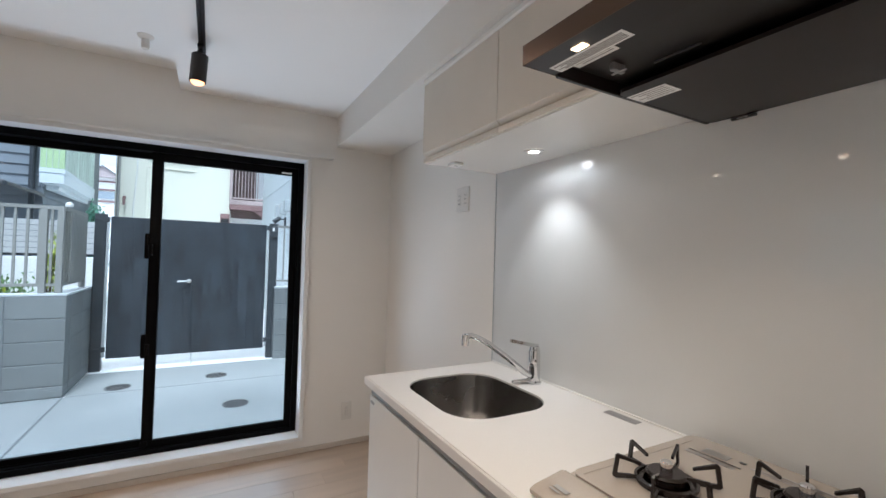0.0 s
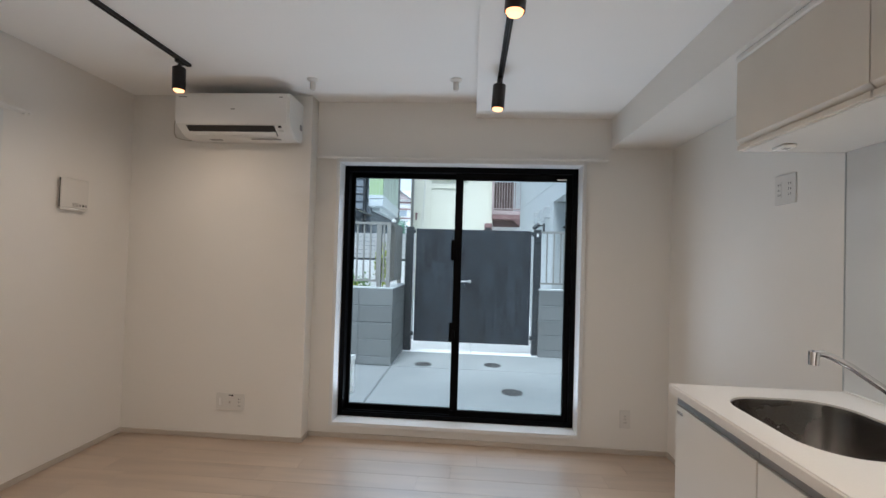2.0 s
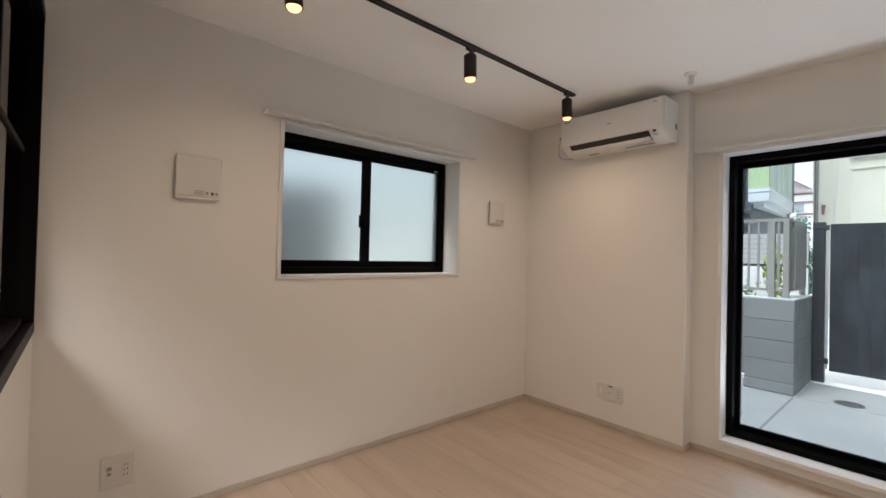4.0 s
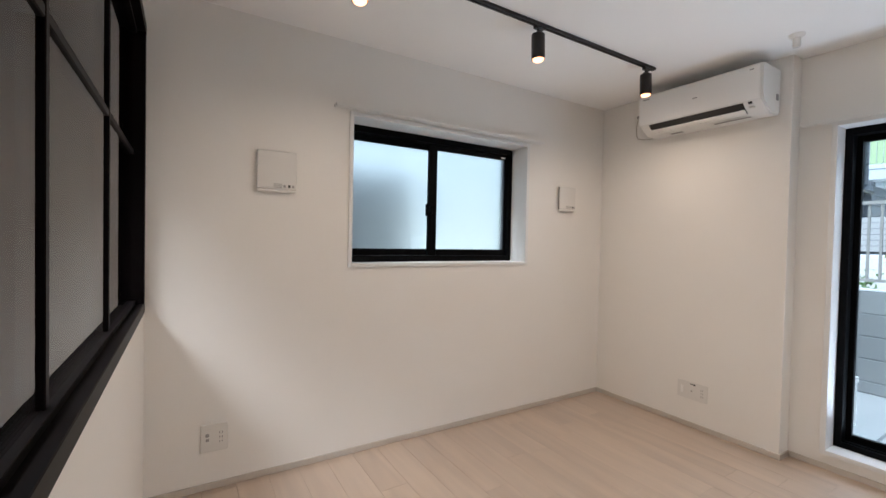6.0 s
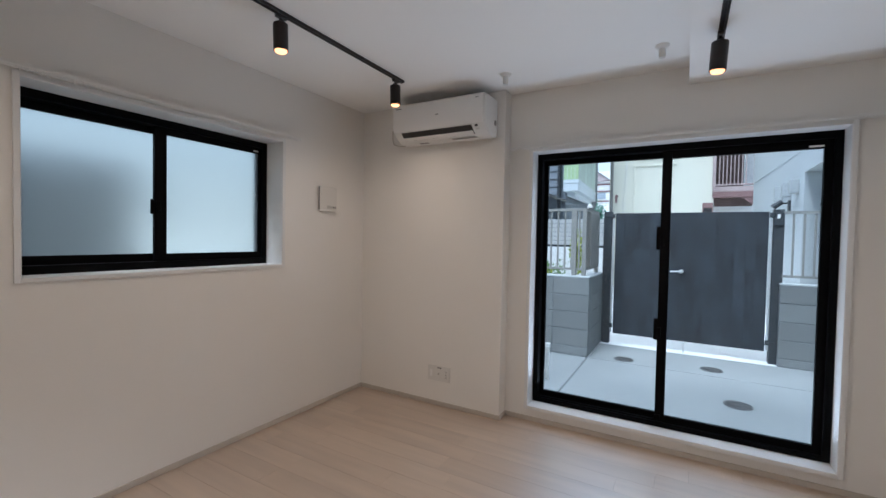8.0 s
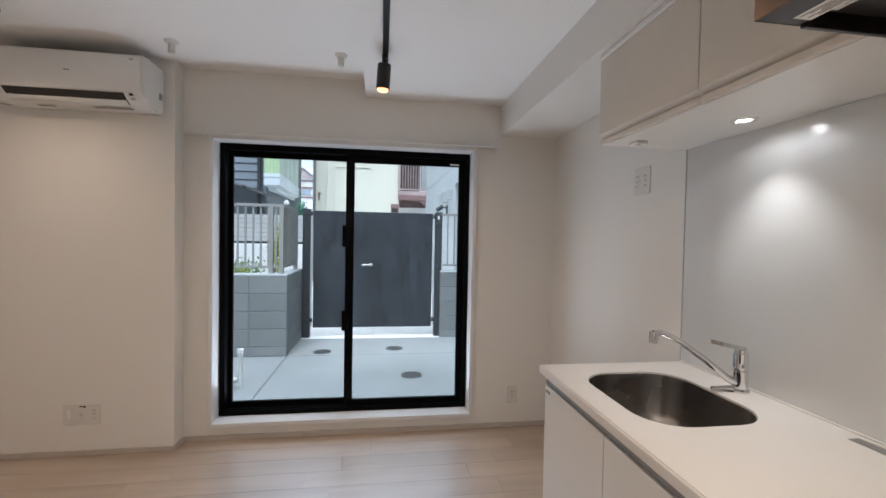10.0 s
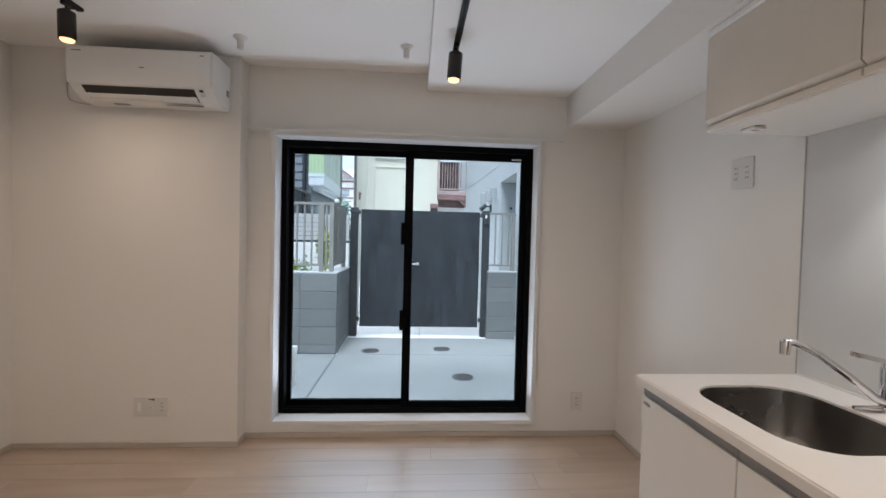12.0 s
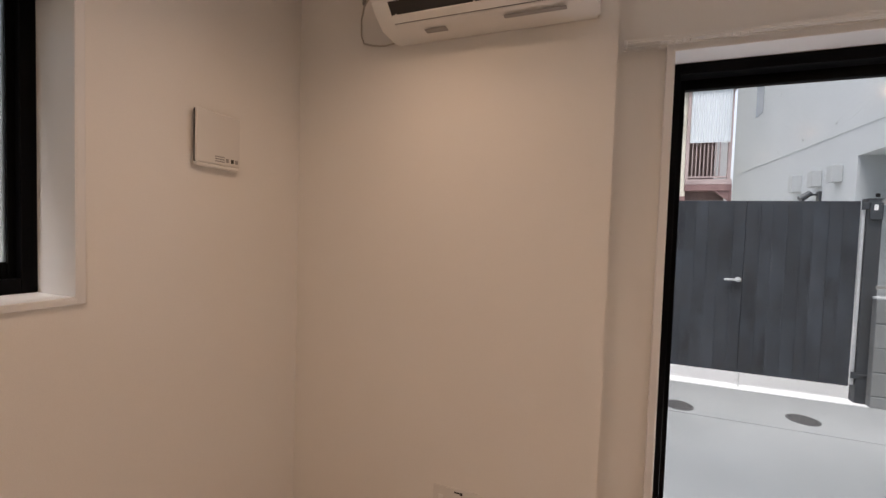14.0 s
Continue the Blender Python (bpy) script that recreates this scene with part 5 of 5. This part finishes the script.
part("roof", boxes([(-1.7, 2.3, YB - 0.4, YB + 8.4, 7.5, 7.7)], 0.02), ROOF, cream)
shelf = thing("wall_unit", "beige metal box with two small grey fittings on the cream wall", "wall box", (0.8, YB, 3.95))
part("case", boxes([(0.60, 1.02, YB - 0.16, YB - 0.001, 3.97, 4.28)], 0.01), FENCE, shelf)
for x, z in ((0.84, 4.02), (0.88, 4.16)):
    part("fitting", boxes([(x, x + 0.11, YB - 0.20, YB - 0.1605, z, z + 0.07)], 0.008), POST, shelf)
bmx = thing("meter_box", "red-brown meter box with a dark grille on the cream wall", "meter box", (0.93, YB, 2.2))
part("case", boxes([(0.90, 1.13, YB - 0.12, YB - 0.001, 2.06, 2.33)], 0.01), RUST, bmx)
part("grille", boxes([(0.925, 1.105, YB - 0.125, YB - 0.1205, 2.09, 2.20)], 0.002), DARK, bmx)
pipec = thing("wall_bracket", "rusty pipe stub on the corner of the cream building", "pipe", (-1.2, YB, 2.9))
part("stub", tube(bmesh.new(), [(-1.20, YB - 0.001, 2.58), (-1.20, YB - 0.08, 2.58), (-1.20, YB - 0.12, 2.53), (-1.20, YB - 0.12, 2.38)], [0.034, 0.034, 0.03, 0.022], 10), RUST, pipec, smooth=True)

bal = thing("balcony", "weathered red-brown balcony with upright slats under a pale blind", "balcony", (1.55, YB, 2.6))
part("floor_beam", boxes([(1.11, 2.065, YB - 0.15, YB + 1.19, 2.46, 2.60)], 0.005), RUST, bal)
part("fascia", boxes([(1.11, 2.065, YB - 0.13, YB - 0.02, 2.605, 2.73)], 0.005), PINK_SLAT, bal, "faded pink fascia board")
part("rail", boxes([(1.17, 1.96, YB - 0.11, YB - 0.05, 2.76, 2.80)], 0.005), PINK_SLAT, bal)
for k in range(8):
    x = 1.235 + k * 0.08
    part("slat", boxes([(x, x + 0.022, YB - 0.10, YB - 0.08, 2.8005, 3.70)], 0.002), PINK_SLAT, bal)
for x in (1.10, 1.965):
    part("post", boxes([(x, x + 0.07, YB - 0.12, YB - 0.04, 2.7305, 5.6)], 0.004), PINK_SLAT, bal, "faded pink-white post")
part("shutter", boxes([(1.20, 1.80, YB + 0.4, YB + 0.43, 2.60, 3.72)], 0.004), BROWN, bal, "dark brown panel behind the slats")
blind = bmesh.new()
for k in range(16):
    x = 1.175 + k * 0.051
    prism(blind, [(x, YB - 0.135), (x + 0.0255, YB - 0.147), (x + 0.051, YB - 0.135), (x + 0.051, YB - 0.130), (x, YB - 0.130)], "z", 3.585, 4.80)
part("blind", blind, BALCONY_WHITE, bal, "pale corrugated blind")
# dark sheet added in place of the shade below the floor beam
part("under_panel", boxes([(1.15, 1.96, YB + 0.05, YB + 0.07, 2.24, 2.4595)], 0.003), BROWN, bal, "dark sheet standing in for the shade under the balcony")
part("eaves", boxes([(1.02, 2.12, YB - 0.22, YB + 1.19, 4.83, 4.93)], 0.01), ROOF, bal, "dark worn eaves over the balcony")
part("brace", prism(bmesh.new(), [(1.72, 2.459), (2.02, 2.459), (2.02, 2.22)], "y", YB - 0.12, YB - 0.05), RUST, bal)
part("leg", boxes([(2.02, 2.075, YB - 0.13, YB - 0.04, G, 2.459)], 0.004), RUST, bal)
part("drain", rod(bmesh.new(), (2.16, YB - 0.10, G), (2.16, YB - 0.10, 7.0), 0.05, seg=12), WHITE_PAINT, bal, "white drain pipe", smooth=True)

# slate-sided house
sh = thing("slate_house", "grey house with horizontal lap siding and a small lean-to roof", "house", (-4, 10.5, G))
part("wall", boxes([(-7.5, -1.90, 10.4, 12.2, G, 6.4)], 0.01), SIDING, sh)
for k in range(34):
    z = 0.2 + k * 0.18
    bm = bmesh.new()
    prism(bm, [(10.40, z + 0.175), (10.375, z), (10.399, z)], "x", -7.5, -1.93)
    part("siding_board", bm, SIDING, sh)
    bm = bmesh.new()
    for x_, e in ((-1.90, 0.025),):
        prism(bm, [(x_, z + 0.175), (x_ + e, z), (x_ + 0.001, z)], "y", 10.40, 12.15)
    part("siding_board", bm, SIDING, sh)
part("downpipe", rod(bmesh.new(), (-2.02, 10.30, G), (-2.02, 10.30, 6.3), 0.045, seg=12), POST, sh, smooth=True)
part("porch_roof", prism(bmesh.new(), [(-1.88, 2.20), (-1.88, 2.235), (-2.95, 2.63), (-2.95, 2.585)], "y", 8.75, 10.374), ROOF, sh, "grey porch roof")
part("gutter", rod(bmesh.new(), (-1.865, 8.75, 2.20), (-1.865, 10.30, 2.20), 0.028, seg=12), POST, sh, "dark grey gutter", smooth=True)
part("porch_post", boxes([(-2.93, -2.86, 8.80, 8.87, G, 2.575)], 0.003), POST, sh)
part("roof", boxes([(-7.8, -1.7, 10.1, 12.4, 6.4, 6.6)], 0.02), ROOF, sh)

# balcony with lime panels
gb = thing("green_balcony_house", "pale house with a projecting balcony clad in lime-green and frosted panels", "house", (-2.0, 11.5, G))
# grey siding, its dark tone also carrying the shade below the balcony
part("wall", boxes([(-6.0, -2.0, 12.5, 15.0, G, 5.0)]), SIDING, gb)
part("slab", boxes([(-1.85, -1.52, 10.0, 10.39, 2.38, 2.56)], 0.01), BALCONY_WHITE, gb)
part("slab", prism(bmesh.new(), [(-1.85, 10.3905), (-1.52, 10.3905), (-1.66, 12.8), (-1.85, 12.8)], "z", 2.38, 2.56), BALCONY_WHITE, gb)
part("under_slab", prism(bmesh.new(), [(-1.83, 10.3), (-1.66, 10.3), (-1.76, 12.8), (-1.83, 12.8)], "z", 2.30, 2.3795), BALCONY_WHITE, gb)
for k in range(4):
    x = -1.845 + k * 0.080
    part("panel", boxes([(x, x + 0.076, 10.01, 10.022, 2.64, 4.3)], 0.002), LIME, gb, "lime-green panel")
    part("mullion", boxes([(x - 0.003, x + 0.001, 10.0, 10.009, 2.56, 4.3)]), BALCONY_WHITE, gb)
a_, b_ = Vector((-1.525, 10.03)), Vector((-1.660, 12.7))
for k in range(12):
    p, q = a_.lerp(b_, k / 12 + 0.005), a_.lerp(b_, (k + 1) / 12 - 0.005)
    n_ = Vector((b_.y - a_.y, a_.x - b_.x)).normalized() * 0.006
    part("panel", prism(bmesh.new(), [tuple(p - n_), tuple(q - n_), tuple(q + n_), tuple(p + n_)], "z", 2.64, 3.6), FROST_PANEL, gb, "frosted pale green panel")
part("rail", prism(bmesh.new(), [(-1.85, 9.99), (-1.51, 9.99), (-1.65, 12.8), (-1.69, 12.8), (-1.55, 10.03), (-1.85, 10.03)], "z", 2.5605, 2.635), BALCONY_WHITE, gb)

# far houses
fh = thing("far_house", "distant pale house with a faded red gabled roof", "house", (-4.5, 30, G))
part("wall", boxes([(-6.5, -3.55, 30, 36, G, 5.22)]), WHITE_PAINT, fh)
bm = bmesh.new()
prism(bm, [(-5.35, 5.2205), (-4.63, 5.80), (-3.78, 5.2205)], "y", 29.7, 36)
part("roof", bm, ROOF_RED, fh)
for x0, x1, z0, z1 in ((-5.42, -4.63, 5.19, 5.86), (-3.71, -4.63, 5.19, 5.86)):
    part("barge_board", prism(bmesh.new(), [(x0, z0), (x1, z1), (x1, z1 - 0.09), (x0 + (0.1 if x1 > x0 else -0.1), z0)], "y", 29.60, 29.69), ROOF, fh)
for z in (4.95, 4.50, 3.85):
    part("band", boxes([(-6.4, -3.6, 29.93, 29.999, z, z + 0.09)]), RUST, fh)
part("window", boxes([(-5.0, -4.1, 29.94, 29.999, 4.05, 4.45)]), SASH_BLUE, fh)
fh2 = thing("far_building", "distant white apartment building", "building", (-9, 45, G))
part("wall", boxes([(-14, -3.5, 45, 52, G, 8.2)]), WHITE_PAINT, fh2)
for k in range(6):
    for z in (3.0, 5.2):
        part("window", boxes([(-13 + k * 1.6, -12 + k * 1.6, 44.95, 44.999, z, z + 1.1)]), SASH_BLUE, fh2)

# grey louvre fence and wall along the lane
lane = thing("lane_fence", "pale grey horizontal board fence on a light base wall", "fence", (-2.5, 8.6, G))
part("backing", boxes([(-7.0, -0.75, 8.6205, 8.63, 1.18, 1.69)]), POST, lane)
for k in range(6):
    part("board", boxes([(-7.0, -0.75, 8.60, 8.62, 1.21 + k * 0.081, 1.286 + k * 0.081)], 0.002), LOUVRE, lane)
for x in (-6.5, -4.6, -2.7, -0.8):
    part("post", boxes([(x, x + 0.05, 8.632, 8.67, G, 1.70)], 0.002), POST, lane)
part("base_wall", boxes([(-7.0, -0.75, 8.58, 8.63, G, 1.165)], 0.01), WHITE_PAINT, lane)

structure("ground_planting_bed", boxes([(-7.0, -0.60, 5.60, 8.4, G - 0.01, 0.55)], 0.02), SOIL)


def shrub(x, y, z, r, h, material, count, seed, label):
    rng = random.Random(seed)
    t = thing("shrub", label, "shrub", (x, y, z), "garden shrubs")
    bm = bmesh.new()
    tips = []
    for k in range(9):
        a = rng.uniform(0, 6.28)
        rr = r * rng.uniform(0.2, 0.8)
        tip = Vector((x + rr * math.cos(a), y + rr * math.sin(a), z + h * rng.uniform(0.55, 1.0)))
        mid = Vector((x, y, z)).lerp(tip, 0.5) + Vector((rng.uniform(-0.03, 0.03), rng.uniform(-0.03, 0.03), 0.04))
        tube(bm, [(x, y, z - 0.02), mid, tip], [0.008, 0.005, 0.002], 5)
        tips.append((mid, tip))
    part("stems", bm, BARK, t)
    verts, faces = [], []
    for k in range(count):
        mid, tip = rng.choice(tips)
        c = mid.lerp(tip, rng.uniform(-0.2, 1.1)) + Vector([rng.gauss(0, r * 0.16) for _ in range(3)])
        s = rng.uniform(0.018, 0.04)
        e = Euler([rng.uniform(0, 6.28) for _ in range(3)])
        i = len(verts)
        for p in ((-1, 0, 0), (-0.2, 0.45, 0.1), (1, 0, 0), (-0.2, -0.45, 0.1)):
            v = Vector(p) * s
            v.rotate(e)
            verts.append(tuple(c + v - Vector((x, y, z))))
        faces += [(i, i + 1, i + 2), (i, i + 2, i + 3)]
    data = bpy.data.meshes.new("leaves")
    data.from_pydata(verts, [], faces)
    data.materials.append(material)
    ob = new("leaves", data)
    ob.parent = t
    tagged(ob, kind="stuff")


shrub(-0.76, 6.4, 0.55, 0.15, 0.92, LEAF_YELLOW, 300, 3, "tall thin shrub with bright yellow-green leaves behind the railing")
shrub(-1.25, 6.9, 0.55, 0.35, 0.4, LEAF, 350, 4, "low green shrub behind the railing")
shrub(-0.95, 6.0, 0.55, 0.22, 0.35, LEAF_YELLOW, 220, 8, "low yellow-green shrub by the block wall")
shrub(-1.9, 6.3, 0.55, 0.35, 0.4, LEAF, 300, 9, "low green shrub behind the block wall")
LEAF_BLUE = mat("leaf_blue_green", (0.10, 0.24, 0.16), 0.6, vary=0.3, scale=8)
shrub(-0.89, 9.05, G, 0.19, 2.0, LEAF_BLUE, 2600, 5, "tall blue-green bush behind the lane fence")

# neighbour's wall outside the frosted window
structure("wall_neighbour", boxes([(-3.4, -3.2, -3.0, 2.2, -0.3, 1.85)]), SIDING)
structure("wall_building_outer", boxes([(WEST - 0.2, EAST + 0.2, OUT + 0.0005, OUT + 0.002, 2.61, 2.62)]), RENDERED)
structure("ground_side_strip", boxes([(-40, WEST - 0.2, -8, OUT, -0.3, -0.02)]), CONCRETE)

# ---- floor planks ----
PW = 0.1515
PLANKS = {}
rng = random.Random(11)
y = GY1 + 0.0 - 16 * PW + 0.083
floor = new("floor")
tagged(floor, kind="structure")
while y < NORTH:
    y1 = min(y + PW, NORTH)
    x = WEST - rng.uniform(0.0, 0.9)
    while x < EAST:
        x1 = min(x + 0.91, EAST)
        xa = max(x, WEST)
        ya, yb = y, y1
        if yb > PILLAR and x1 <= PX:
            yb = PILLAR
        if x1 - xa > 0.02 and yb - ya > 0.01:
            key = (round(x1 - xa, 3), round(yb - ya, 3))
            if key not in PLANKS:
                bm = bmesh.new()
                box(bm, -key[0] / 2 + 0.0005, key[0] / 2 - 0.0005, -key[1] / 2 + 0.0005, key[1] / 2 - 0.0005, -0.0075, 0)
                d = bpy.data.meshes.new("plank")
                bm.to_mesh(d)
                bm.free()
                d.materials.append(WOOD)
                PLANKS[key] = d
            ob = new("plank", PLANKS[key])
            ob.parent = floor
            ob.location = ((xa + x1) / 2, (ya + yb) / 2, FLOOR)
        x = x1
    y = y1
